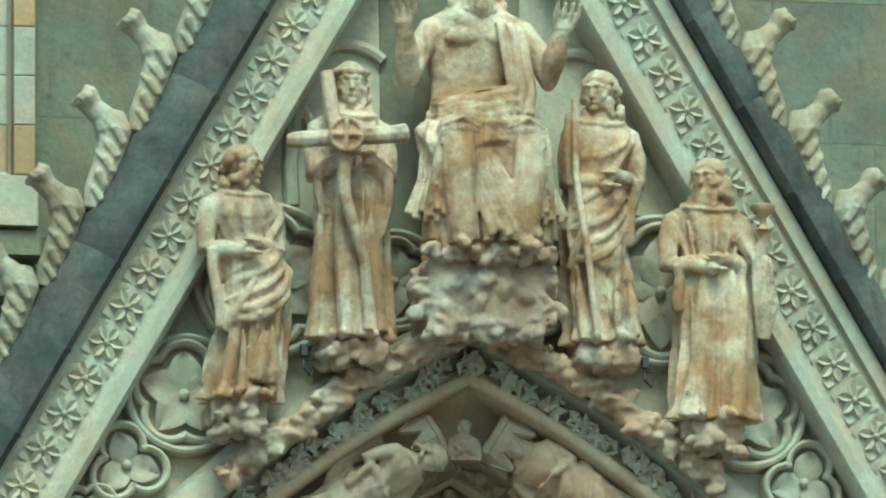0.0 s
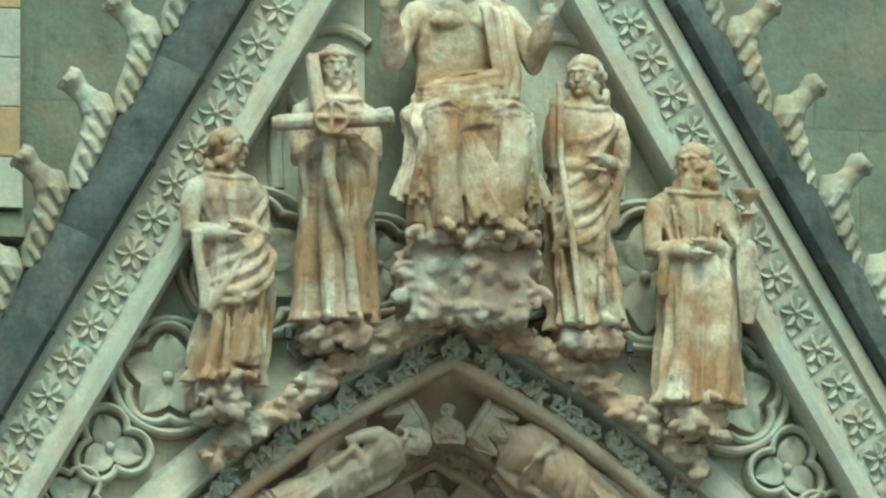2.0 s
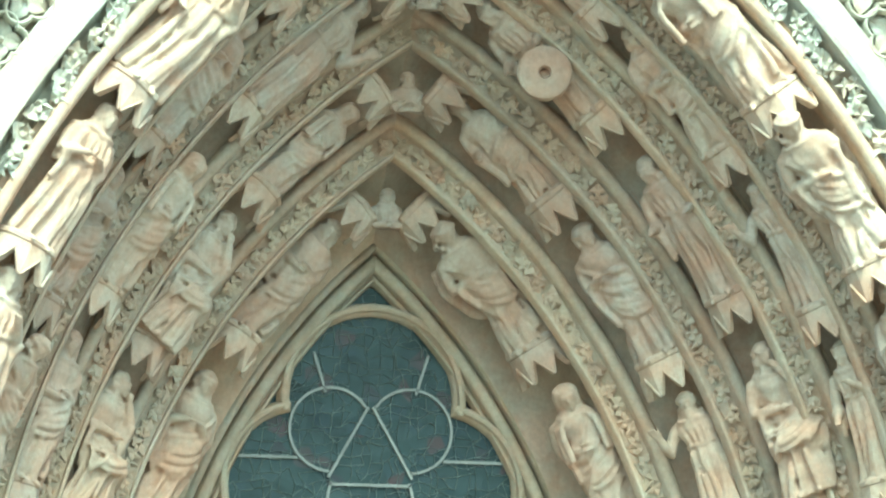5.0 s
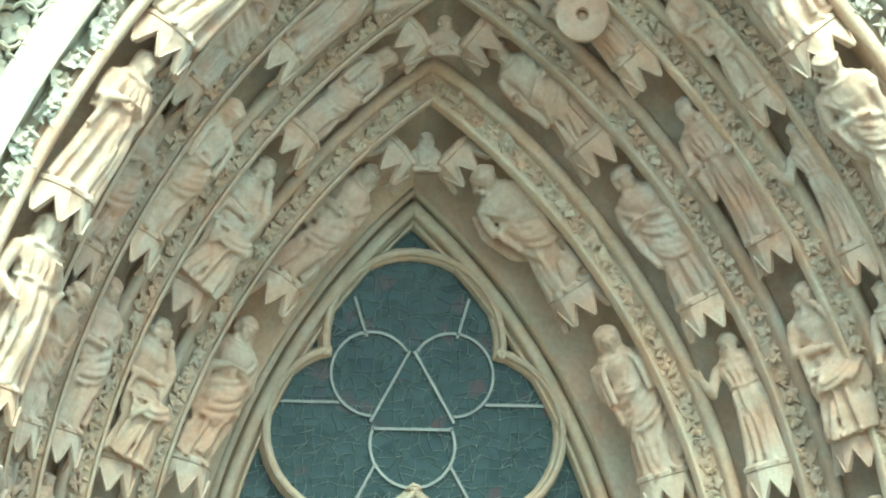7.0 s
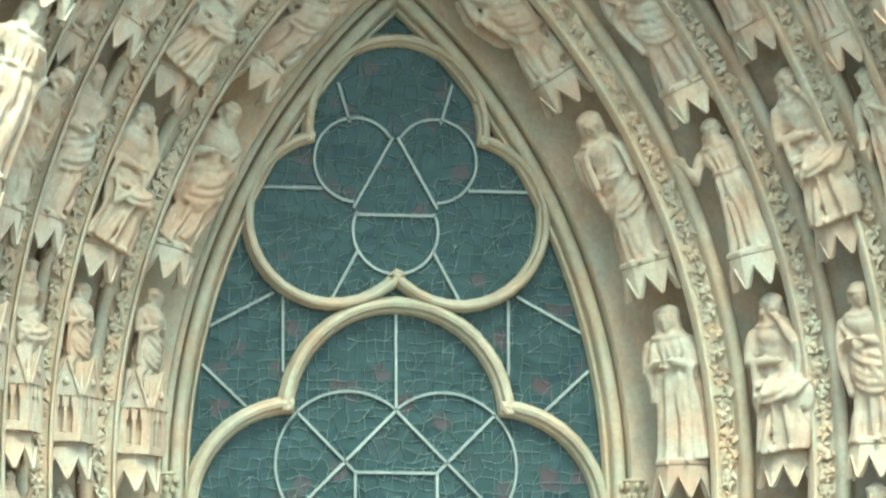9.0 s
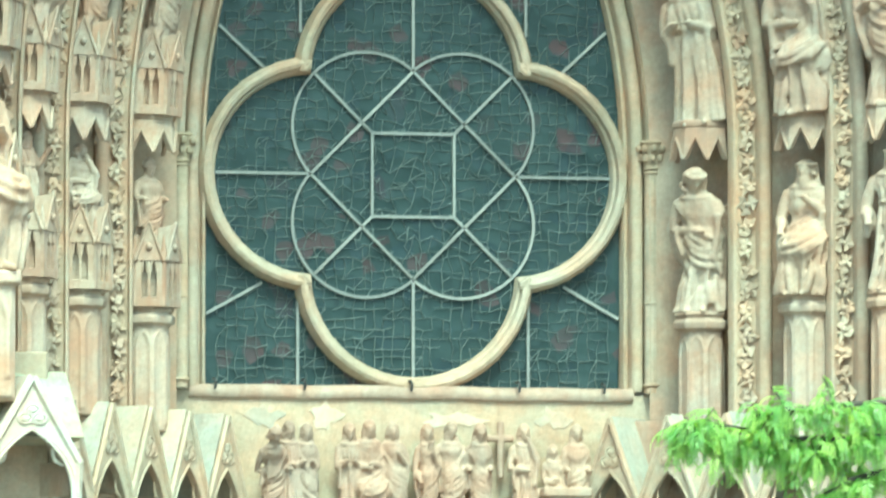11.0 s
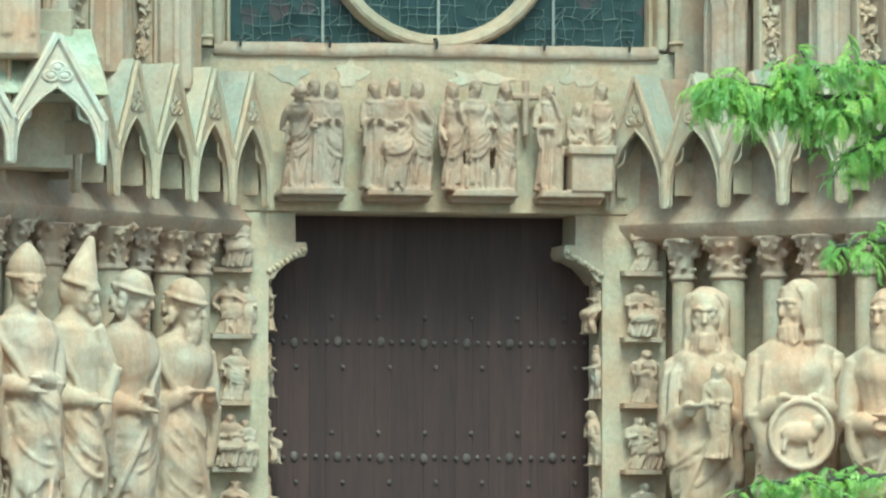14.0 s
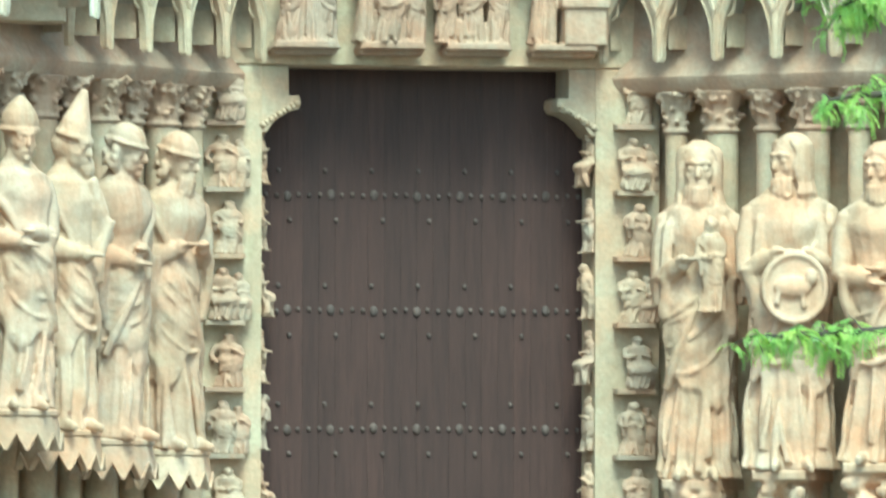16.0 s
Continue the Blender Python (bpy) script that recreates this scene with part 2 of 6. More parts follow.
class Arch:
    """One half of a pointed arch: half width at the springing, apex height."""

    def __init__(self, w, apex):
        h = apex - ZS
        self.w, self.c = w, (h * h - w * w) / (2 * w)
        self.r = w + self.c
        self.length = self.r * math.acos(self.c / self.r)

    def at(self, s):
        """Place (x, z), way up and way out at s metres past the springing."""
        if s < 0:
            return Vector((self.w, 0, ZS + s)), Vector((0, 0, 1)), Vector((1, 0, 0))
        a = s / self.r
        return (Vector((self.r * math.cos(a) - self.c, 0, ZS + self.r * math.sin(a))), Vector((-math.sin(a), 0, math.cos(a))), Vector((math.cos(a), 0, math.sin(a))))

    def z_at(self, x):
        return ZS + math.sqrt(max(self.r ** 2 - (abs(x) + self.c) ** 2, 0))


def flip(v, side):
    return Vector((v.x * side, v.y, v.z))


def sweep(b, arch, y, section, side, s0, n=44, s1=None):
    """Sweep a section of (outward, y) points along an arch."""
    s1 = arch.length if s1 is None else s1
    rows = []
    for i in range(n + 1):
        s = s0 + (s1 - s0) * i / n
        p, up, o = arch.at(s)
        row = []
        for a, d in section:
            q = p + o * a + Vector((0, y + d, 0))
            if q.x < 0 or (i == n and s1 == arch.length):
                q = q - up * (q.x / up.x)           # mitred on the axis
            row.append(flip(q, side))
        rows.append(row)
    b.grid(rows)


def circle(r, n, a0=0.0, a1=2 * math.pi, cx=0.0, cy=0.0):
    return [(cx + r * math.cos(a0 + (a1 - a0) * i / n), cy + r * math.sin(a0 + (a1 - a0) * i / n)) for i in range(n + 1)]


# ground to the horizon
g = Build()
g.grid([[(x, y, 0) for x in (-2500, -60, -12, 12, 60, 2500)] for y in (-2500, -120, -40, 2.0, 60, 2500)])
thing("ground", g, PAVING, "worn dark grey stone paving in front of the church", "ground", kind="structure")

# hollows of the archivolts and the ribs between them
for side, where in ((-1, "left"), (1, "right")):
    for j in range(5):
        (w0, a0, y0), (w1, a1, y1) = RIBS[j], RIBS[j + 1]
        rows = []
        for k in range(11):
            u = k / 10
            arch = Arch(w0 + (w1 - w0) * u, a0 + (a1 - a0) * u)
            deep = 0.31 * math.sin(math.pi * u) ** 0.7
            row = []
            for i in range(60):
                s = (FOOT - ZS) + (arch.length - (FOOT - ZS)) * i / 59
                p, _, o = arch.at(s)
                d = deep * min(1, (arch.length - s) / 0.45)
                q = p + o * d * 0.75 + Vector((0, y0 + (y1 - y0) * u + d * 0.75, 0))
                if i == 59:
                    q.x = -0.002
                row.append(flip(q, side))
            rows.append(row)
        thing("archivolt_hollow", Build().grid(rows), VAULT, "hollow beige stone archivolt behind carved figures", "archivolt", kind="structure")
    for j, (w, a, y) in enumerate(RIBS):
        arch = Arch(w, a)
        b = Build()
        if j:
            sweep(b, arch, y, ([(-0.27, 0.14), (-0.26, 0.02), (-0.245, 0.0), (-0.225, 0.0), (-0.215, 0.05), (-0.12, 0.09), (-0.045, 0.04)] if j < 5 else [(-0.05, 0.30), (-0.04, 0.04)]) + circle(0.06, 10, math.pi, 2.3 * math.pi, 0.03, -0.02) + [(0.12, 0.03), (0.135, 0.02), (0.15, 0.08), (0.2, 0.2)], side, FOOT - ZS, 60)
            thing("archivolt_rib", b, VAULT, "rounded stone rib between two archivolts", "archivolt", kind="structure")

# broad front arch: frieze hollow, roll and plain chamfer up to the gable
FRONT = Arch(5.45, 17.86)
for side in (-1, 1):
    b = Build()
    sweep(b, FRONT, -4.2, [(-0.40, 0.14), (-0.34, 0.22), (-0.25, 0.25), (-0.17, 0.22), (-0.12, 0.10), (-0.10, -0.02), (-0.05, -0.03), (0.16, 0.10), (0.18, 0.16), (0.22, 0.16), (0.22, 0.40)], side, -6.0, 70)
    thing("front_arch_moulding", b, PALE, "pale plain chamfered stone moulding of the portal arch", "arch moulding", kind="structure")

# jambs: splayed masonry below the archivolts, door wall, lintel wall
JX, JY, JDX, JDY = 1.55, -0.15, 0.42, 0.46   # canopy line: start and step


def jamb_line(i, back=0.0):
    """Place on the splay, i canopies out, moved back into the masonry."""
    return Vector((JX + JDX * i + back * 0.72, JY - JDY * i + back * 0.69, 0))


for side in (-1, 1):
    b = Build()
    ends = [Vector((1.58, 0.55, 0)), Vector((1.58, 0.0, 0)), Vector((2.05, -0.02, 0)), jamb_line(0.3, 0.62), jamb_line(8, 0.62), Vector((5.6, -4.3, 0)), Vector((8.5, -4.3, 0)), Vector((8.5, 0.6, 0))]
    rows = [[flip(Vector((p.x, p.y, z)), side) for p in ends] for z in (0, 2.0, 4.0, 5.5, 7.02)]
    b.grid(rows)
    b.add([flip(Vector((p.x, p.y, 7.02)), side) for p in ends], [tuple(range(len(ends)))])
    thing("jamb_wall", b, PORTAL, "cream ashlar of the splayed portal jamb", "wall", kind="structure")

b = Build()
b.box((-2.22, -0.06, 5.80), (2.22, 0.55, 7.24), 0.02)
thing("lintel_wall", b, PORTAL, "cream stone lintel over the door", "wall", kind="structure")
b = Build()
b.grid([[(x, y, z + 0.008 * math.sin(5 * x) * math.sin(2.3 * x)) for x in np.linspace(-2.0, 2.0, 40)] for y, z in ((0.0, 7.16), (-0.09, 7.175), (-0.105, 7.20), (-0.10, 7.245), (-0.06, 7.29), (0.16, 7.31))])
thing("window_sill", b, REDDISH, "worn reddish stone sill under the window", "window sill", kind="structure")
for x in (-1.78, -0.98, -0.02, 0.95, 1.72):
    b = Build().tube([(x, -0.16, 7.24), (x + 0.005, -0.17, 7.30), (x, -0.14, 7.33), (x, -0.05, 7.335)], 0.012, 6)
    thing("iron_cramp", b, BLACK, "small black iron hook on the window sill", "hook", "hooks along the sill")

# ---- the glazed tympanum ----
window = holder("window_1", "pointed stained glass window with stone tracery and grey lead", "window", kind="structure", at=pose(0.04, 0, 0))
WIN = Arch(1.92, 13.66)
outline = [(-1.86, 7.28)] + [(-p.x, p.z) for p, _, _ in [WIN.at(s) for s in np.linspace(0, WIN.length, 24)]][:-1] + [(0, 13.62)] + [(p.x, p.z) for p, _, _ in [WIN.at(s) for s in np.linspace(WIN.length, 0, 24)]][1:] + [(1.86, 7.28)]
part("pane", Build().add([(x, 0.10, z) for x, z in outline], [tuple(range(len(outline)))]), GLASS, window, "dark teal leaded glass")
part("pane_back", Build().box((-3.2, 0.6, 6.5), (3.2, 0.8, 15.5)), PORTAL, window)
for side in (-1, 1):
    b = Build()
    f = Arch(1.92, 13.70)
    sweep(b, f, 0.0, [(-0.045, 0.20), (-0.045, 0.02), (-0.03, -0.02), (-0.01, -0.01), (0.0, 0.05), (0.02, 0.05)] + circle(0.055, 8, math.pi, 2.2 * math.pi, 0.085, -0.04) + [(0.155, 0.04), (0.165, 0.02)] + circle(0.04, 7, math.pi, 2.2 * math.pi, 0.205, -0.10) + [(0.26, -0.05), (0.30, -0.12), (0.30, 0.3)], side, 7.27 - ZS, 60)
    part("window_frame", b, PORTAL, window)
    # slim shaft with its capital and rings
    b = Build()
    b.tube([(side * 2.12, -0.12, 7.25), (side * 2.12, -0.12, 9.25)], 0.065, 12)
    for z, r in ((9.25, 0.085), (9.21, 0.08), (8.05, 0.075), (7.32, 0.085), (9.48, 0.105)):
        b.tube([(side * 2.12, -0.12, z - 0.02), (side * 2.12, -0.12, z), (side * 2.12, -0.12, z + 0.02)], [r - 0.02, r, r - 0.02], 12)
    b.tube([(side * 2.12, -0.12, 9.27), (side * 2.12, -0.12, 9.38), (side * 2.12, -0.12, 9.46)], [0.07, 0.085, 0.115], 12)
    for k in range(8):
        a = k * math.pi / 4
        for z, r in ((9.34, 0.09), (9.43, 0.115)):
            b.ball((side * 2.12 + r * math.cos(a + z), -0.12 + r * math.sin(a + z), z), (0.03, 0.03, 0.035), 6, 4)
    part("shaft", b, PORTAL, window)


def foil_path(lobes, steps=20):
    """Outline of a foil: for each lobe its centre and the two cusps that it runs between."""
    pts = []
    for (cx, cz), p, q in lobes:
        a0, a1 = math.atan2(p[1] - cz, p[0] - cx), math.atan2(q[1] - cz, q[0] - cx)
        a1 += 2 * math.pi if a1 < a0 else 0
        r0, r1 = math.hypot(p[0] - cx, p[1] - cz), math.hypot(q[0] - cx, q[1] - cz)
        for i in range(steps + 1):
            u = i / steps
            a, r = a0 + (a1 - a0) * u, r0 + (r1 - r0) * u
            pts.append((cx + r * math.cos(a), cz + r * math.sin(a)))
    return pts


def moulded(pts, section, closed=True, y=0.0):
    """Sweep a section (out, y) along a path in the window's plane."""
    n = len(pts)
    rows = []
    for i in range(n):
        a, c = Vector(pts[(i - 1) % n] if closed or i else pts[i]), Vector(pts[(i + 1) % n] if closed or i < n - 1 else pts[i])
        p = Vector(pts[i])
        e0, e1 = (p - a), (c - p)
        e0 = e0.normalized() if e0.length > 1e-6 else e1.normalized()
        e1 = e1.normalized() if e1.length > 1e-6 else e0
        n0, n1 = Vector((e0.y, -e0.x)), Vector((e1.y, -e1.x))
        m = n0 + n1
        m = m / max(m.length_squared / 2, 0.35)
        rows.append([(p.x + m.x * o, y + d, p.y + m.y * o) for o, d in section])
    if closed:
        rows.append(rows[0])
    return Build().grid(rows)


TRACERY = [(-0.01, 0.2), (-0.01, 0.06), (0.015, 0.01), (0.04, 0.0), (0.06, -0.06), (0.10, -0.075), (0.14, -0.06), (0.16, 0.0), (0.18, 0.02), (0.18, 0.2)]
CQ = 9.168
QUAT = foil_path([((0.90 * math.cos(a), CQ + 0.865 * math.sin(a)), (1.318 * math.cos(a - math.pi / 4), CQ + 1.265 * math.sin(a - math.pi / 4)), (1.318 * math.cos(a + math.pi / 4), CQ + 1.265 * math.sin(a + math.pi / 4))) for a in (0, math.pi / 2, math.pi, 1.5 * math.pi)])
part("tracery_quatrefoil", moulded(QUAT, [(o * 0.80, d) for o, d in TRACERY]), PORTAL, window, "cream stone quatrefoil tracery")
TREF = foil_path([((0, 12.61), (0.735, 12.48), (-0.735, 12.48)), ((-0.585, 11.81), (-0.735, 12.48), (0, 11.36)), ((0.585, 11.81), (0, 11.36), (0.735, 12.48))])
part("tracery_trefoil", moulded(TREF, [(o * 0.60, d) for o, d in TRACERY]), PORTAL, window, "cream stone trefoil tracery")


def bar(p, q, w=0.0125):
    d = (Vector(q) - Vector(p)).normalized()
    o = Vector((d.y, -d.x)) * w
    pts = [(p[0] + o.x, p[1] + o.y), (q[0] + o.x, q[1] + o.y), (q[0] - o.x, q[1] - o.y), (p[0] - o.x, p[1] - o.y)]
    return Build().prism(pts, 0.062, 0.094, 0.003)


def hoop(cx, cz, r, a0, a1, w=0.012):
    n = max(8, int(abs(a1 - a0) / 6))
    rows = []
    for i in range(n + 1):
        a = radians(a0 + (a1 - a0) * i / n)
        rows.append([(cx + k * math.cos(a), y, cz + k * math.sin(a)) for k, y in ((r - w, 0.094), (r - w, 0.062), (r + w, 0.062), (r + w, 0.094))])
    return Build().grid(rows)


C = 9.172
q = 0.924
irons = [bar((-q, C), (-1.86, C)), bar((q, C), (1.86, C)), bar((0, C + q), (0, C + 1.82)), bar((0, C - q), (0, C - 1.82)),
         bar((-q, C), (0, C + q)), bar((0, C + q), (q, C)), bar((q, C), (0, C - q)), bar((0, C - q), (-q, C)),
         bar((-0.37, C + 0.37), (0.37, C + 0.37)), bar((0.37, C + 0.37), (0.37, C - 0.37)), bar((0.37, C - 0.37), (-0.37, C - 0.37)), bar((-0.37, C - 0.37), (-0.37, C + 0.37))]
for sx in (-1, 1):
    for sz in (-1, 1):
        irons.append(bar((sx * 0.37, C + sz * 0.37), (sx * 0.9, C + sz * 0.9)))
        mid = math.degrees(math.atan2(sz, sx))
        irons.append(hoop(sx * 0.43, C + sz * 0.43, 0.66, mid - 86, mid + 86))
    irons.append(bar((sx * 1.04, 7.30), (sx * 1.04, 8.05)))
    irons.append(bar((sx * 1.86, 7.92), (sx * 1.36, 8.2)))
    irons.append(bar((sx * 1.02, 10.42), (sx * 1.02, 11.1)))
    irons.append(bar((sx * 1.10, 11.13), (sx * 1.68, 10.82)))
    irons.append(bar((sx * 1.75, 10.48), (sx * 1.34, 10.10)))
    irons.append(hoop(sx * 0.36, 12.33, 0.375, -88 if sx > 0 else 33, 147 if sx > 0 else 268))
    irons.append(bar((sx * 0.02, 12.54), (sx * 0.38, 11.90)))
    irons.append(bar((sx * 0.66, 12.07), (sx * 1.24, 12.07)))
    irons.append(bar((sx * 0.41, 12.66), (sx * 0.52, 13.02)))
    irons.append(bar((sx * 0.34, 11.52), (sx * 0.58, 11.08)))
irons.append(hoop(0, 11.70, 0.385, -205, 25))
irons.append(bar((-0.37, 11.84), (0.37, 11.84)))
for b in irons:
    part("glazing_bar", b, IRON, window, "dusty grey iron bar")


def cames():
    """Irregular net of lead between small panes."""
    rnd = random.Random(5)
    b = Build()
    st = 0.088
    nx, nz = int(3.7 / st), int(6.3 / st)
    P = {}
    for i in range(nx + 1):
        for k in range(nz + 1):
            z = 7.28 + k * st
            loose = 0.022 if math.hypot(i * st - 1.85, z - C) > 1.0 and z < 11 else 0.04
            P[i, k] = (-1.85 + i * st + rnd.uniform(-loose, loose), z + rnd.uniform(-loose, loose))
    half = lambda z: 1.84 if z < ZS else (math.sqrt(max(WIN.r ** 2 - (z - ZS) ** 2, 0)) - WIN.c)
    for (i, k), p in P.items():
        for di, dk, chance in ((1, 0, 0.84), (0, 1, 0.80), (1, 1, 0.10)):
            o = P.get((i + di, k + dk))
            if o is None or rnd.random() > chance:
                continue
            if abs(p[0]) > half(p[1]) - 0.02 or abs(o[0]) > half(o[1]) - 0.02:
                continue
            d = (Vector(o) - Vector(p))
            n = Vector((d.y, -d.x)).normalized() * rnd.uniform(0.0022, 0.0042)
            y = 0.088
            b.add([(p[0] + n.x, y, p[1] + n.y), (o[0] + n.x, y, o[1] + n.y), (o[0] - n.x, y, o[1] - n.y), (p[0] - n.x, y, p[1] - n.y), (p[0], y - 0.006, p[1]), (o[0], y - 0.006, o[1])],
                  [(0, 1, 5, 4), (3, 4, 5, 2)])
    return b


ob = part("lead_came", cames(), LEAD, window, "net of thin grey lead")
tagged(ob, kind="stuff")

# ---- door ----
door = holder("door_1", "tall dark brown plank door with rows of iron studs", "door", kind="structure")
rnd = random.Random(3)
n = 22
for k in range(n):
    x0 = -1.62 + 3.24 * k / n
    part("plank", Build().box((x0 + 0.001, 0.50 + rnd.uniform(0, 0.003), 0.05), (x0 + 3.24 / n - 0.0005, 0.60, 5.92), 0.0018), WOOD, door)
stud = Build().ball((0, 0, 0), (0.022, 0.02, 0.024), 8, 5)
stud_me = stud.mesh("stud", STUD)
boss = Build().ball((0, 0, 0), (0.038, 0.02, 0.046), 10, 6)
boss_me = boss.mesh("boss", STUD)
for r, z in enumerate((4.67, 3.65, 2.60)):
    for k in range(31):
        x = -1.46 + 2.92 * k / 30
        big = k % 4 == 3
        part("boss" if big else "stud", boss_me if big else stud_me, STUD, door, "worn iron boss" if big else "", pose(x, 0.495, z + rnd.uniform(-0.01, 0.01)))
    for dz in (0.22, -0.22):
        for k in range(7):
            part("stud", stud_me, STUD, door, "", pose(-1.25 + 0.42 * k + (0.1 if dz < 0 else 0), 0.495, z + dz))
thing("door_soffit", Build().box((-1.5, -0.02, 5.79), (1.5, 0.75, 5.86), 0.005), PORTAL, "underside of the stone lintel", "wall", kind="structure")
# Unseen wall added behind the portal so no sky light leaks through gaps.
thing("wall_back", Build().box((-9, 0.85, 0), (9, 1.2, 24)), PORTAL, "unseen closing wall added behind the portal against light leaks", "wall", kind="structure")

# front pieces of the door jambs
for side in (-1, 1):
    b = Build()
    x0, x1 = sorted((side * 1.50, side * 2.08))
    b.box((x0, -0.05, 0.0), (x1, 0.5, 5.80), 0.02)
    thing("door_jamb", b, PORTAL, "cream stone door jamb with small carved reliefs", "door jamb", kind="structure")
    # corbel under the lintel
    b = Build()
    prof = [(1.52, 5.18), (1.52, 5.80), (1.26, 5.80), (1.255, 5.53), (1.16, 5.53), (1.145, 5.46), (1.17, 5.41), (1.25, 5.39), (1.34, 5.34), (1.41, 5.27), (1.46, 5.20)]
    b.prism([(side * x, z) for x, z in prof], -0.04, 0.5, 0.02)
    for k in range(9):
        b.ball((side * (1.19 + 0.038 * k), -0.03 + 0.012 * (k % 2), 5.46 - 0.024 * k), (0.036, 0.05, 0.03), 7, 5)
    thing("corbel", b, PORTAL, "broken carved stone corbel under the lintel", "corbel", "corbels of the door")

# ---- gable ----
RAKE = 1.73
GX, GZ = 1.0, 20.66                         # a place on the inner edge of the rake
apex_in = GZ + GX * RAKE
NORM = Vector((RAKE, 1)).normalized()       # outward across the rake
ALONG = Vector((-1, RAKE)).normalized()


def rake_at(s, out, y, side):
    """s metres up from z=20.66 along the rake, out metres outward from its inner edge."""
    p = Vector((GX, GZ)) + ALONG * s + NORM * out
    return Vector((side * p.x, y, p.y))


OUTER = Arch(5.64, 18.03)
b = Build()
for side in (-1, 1):
    rows = []
    for i in range(61):
        x = 5.6 * i / 60
        z0, z1 = OUTER.z_at(x), apex_in - x * RAKE
        rows.append([(side * x, -3.86, z0 + (z1 - z0) * k / 6) for k in range(7)])
    b.grid(rows)
thing("gable_wall", b, PALE, "pale stone back wall of the gable", "wall", kind="structure")

LIP = {-1: 0.61, 1: 0.74}                  # inner edge of the coping on each slope
for side in (-1, 1):
    gable = holder("gable_rake", "pale raking gable moulding with carved flowers", "gable", kind="structure")
    b = Build()
    sec = [(-0.03, -3.8), (-0.03, -4.22), (0.02, -4.28), (0.10, -4.28), (0.14, -4.22), (0.17, -4.20), (0.58, -4.20), (0.60, -4.27), (0.72, -4.27), (0.74, -4.2), (0.80, -4.2)]
    b.grid([[rake_at(s, o, y, side) for o, y in sec] for s in np.linspace(-7, 1.9, 30)])
    part("rake_moulding", b, PALE, gable, "pale stone moulding")
    # dark coping, laid in long slabs
    for k in range(12):
        s0 = -7.4 + 0.86 * k
        sec = [(LIP[side], -4.22), (LIP[side], -4.36), (LIP[side] + 0.05, -4.42), (0.84, -4.42), (0.94, -4.37), (1.05, -4.30), (1.10, -4.2), (1.12, -3.8), (1.10, -3.2)]
        rows = [[rake_at(s, o - (0.012 if s in (s0, s0 + 0.8605) else 0), y, side) for o, y in sec] for s in (s0, s0 + 0.02, s0 + 0.4, s0 + 0.84, s0 + 0.8605)]
        part("coping_slab", Build().grid(rows), DARK, gable, "dark weathered coping slab")
    # flowers of the rake
    fl = Build()
    for k in range(6):
        a = k * math.pi / 3 + 0.3
        d = Vector((math.cos(a), 0, math.sin(a)))
        o = Vector((-d.z, 0, d.x))
        pts = [Vector((0, -0.02, 0)) + d * 0.02, d * 0.07 + o * 0.036 + Vector((0, -0.050, 0)), d * 0.125 + o * 0.034 + Vector((0, -0.058, 0)), d * 0.158 + Vector((0, -0.020, 0)), d * 0.125 - o * 0.034 + Vector((0, -0.058, 0)), d * 0.07 - o * 0.036 + Vector((0, -0.050, 0)), d * 0.085 + Vector((0, -0.018, 0))]
        fl.add(pts + [d * 0.09 + Vector((0, 0.03, 0))], [(0, 1, 6), (1, 2, 6), (2, 3, 6), (3, 4, 6), (4, 5, 6), (5, 0, 6), (1, 0, 7), (2, 1, 7), (3, 2, 7), (4, 3, 7), (5, 4, 7), (0, 5, 7)])
    fl.ball((0, -0.040, 0), 0.026, 8, 5)
    # raised corners of each flower's square field
    for a in range(4):
        q = math.pi / 4 + a * math.pi / 2
        c = Vector((0.225 * math.cos(q), 0, 0.225 * math.sin(q)))
        fl.add([c + Vector((0, -0.036, 0)), c * 0.62 + Vector((0, 0.0, 0)), Vector((c.x, 0.0, c.z * 0.35)), Vector((c.x * 0.35, 0.0, c.z))], [(0, 1, 2), (0, 3, 1), (0, 2, 3)])
    fl_me = fl.mesh("carved_flower", PALE, True, 55)
    for k in range(24):
        p = rake_at(-6.6 + 0.362 * k, 0.375, -4.20, side)
        part("carved_flower", fl_me, PALE, gable, "", Matrix.Translation(p) @ Matrix.Rotation(-side * math.atan(1 / RAKE), 4, "Y"))

# wall of the tower behind the gable, in courses
wall = holder("wall_upper", "weathered grey-green ashlar behind the gable", "wall", kind="structure")
part("wall_core", Build().box((-9, -0.9, 15.0), (9, 0.8, 25.5)), BLOCK, wall)
rnd = random.Random(11)
z = 15.0
while z < 25.2:
    h = rnd.choice((1.1, 1.3, 1.45))
    for sx in (-1, 1):
        x = 1.2
        while x < 6.4:
            w = rnd.uniform(1.9, 3.2)
            x0, x1 = sorted((sx * x, sx * (x + w - 0.002)))
            part("block", Build().box((x0, -0.98 - rnd.uniform(0, 0.008), z), (x1, -0.9, z + h - 0.002), 0.003), BLOCK, wall)
            x += w
    z += h

# ---- carved figures ----
def lerp_keys(keys, z):
    for a, c in zip(keys, keys[1:]):
        if z <= c[0]:
            u = (z - a[0]) / max(c[0] - a[0], 1e-6)
            u = u * u * (3 - 2 * u)
            return [p + (q - p) * u for p, q in zip(a[1:], c[1:])]
    return list(keys[-1][1:])


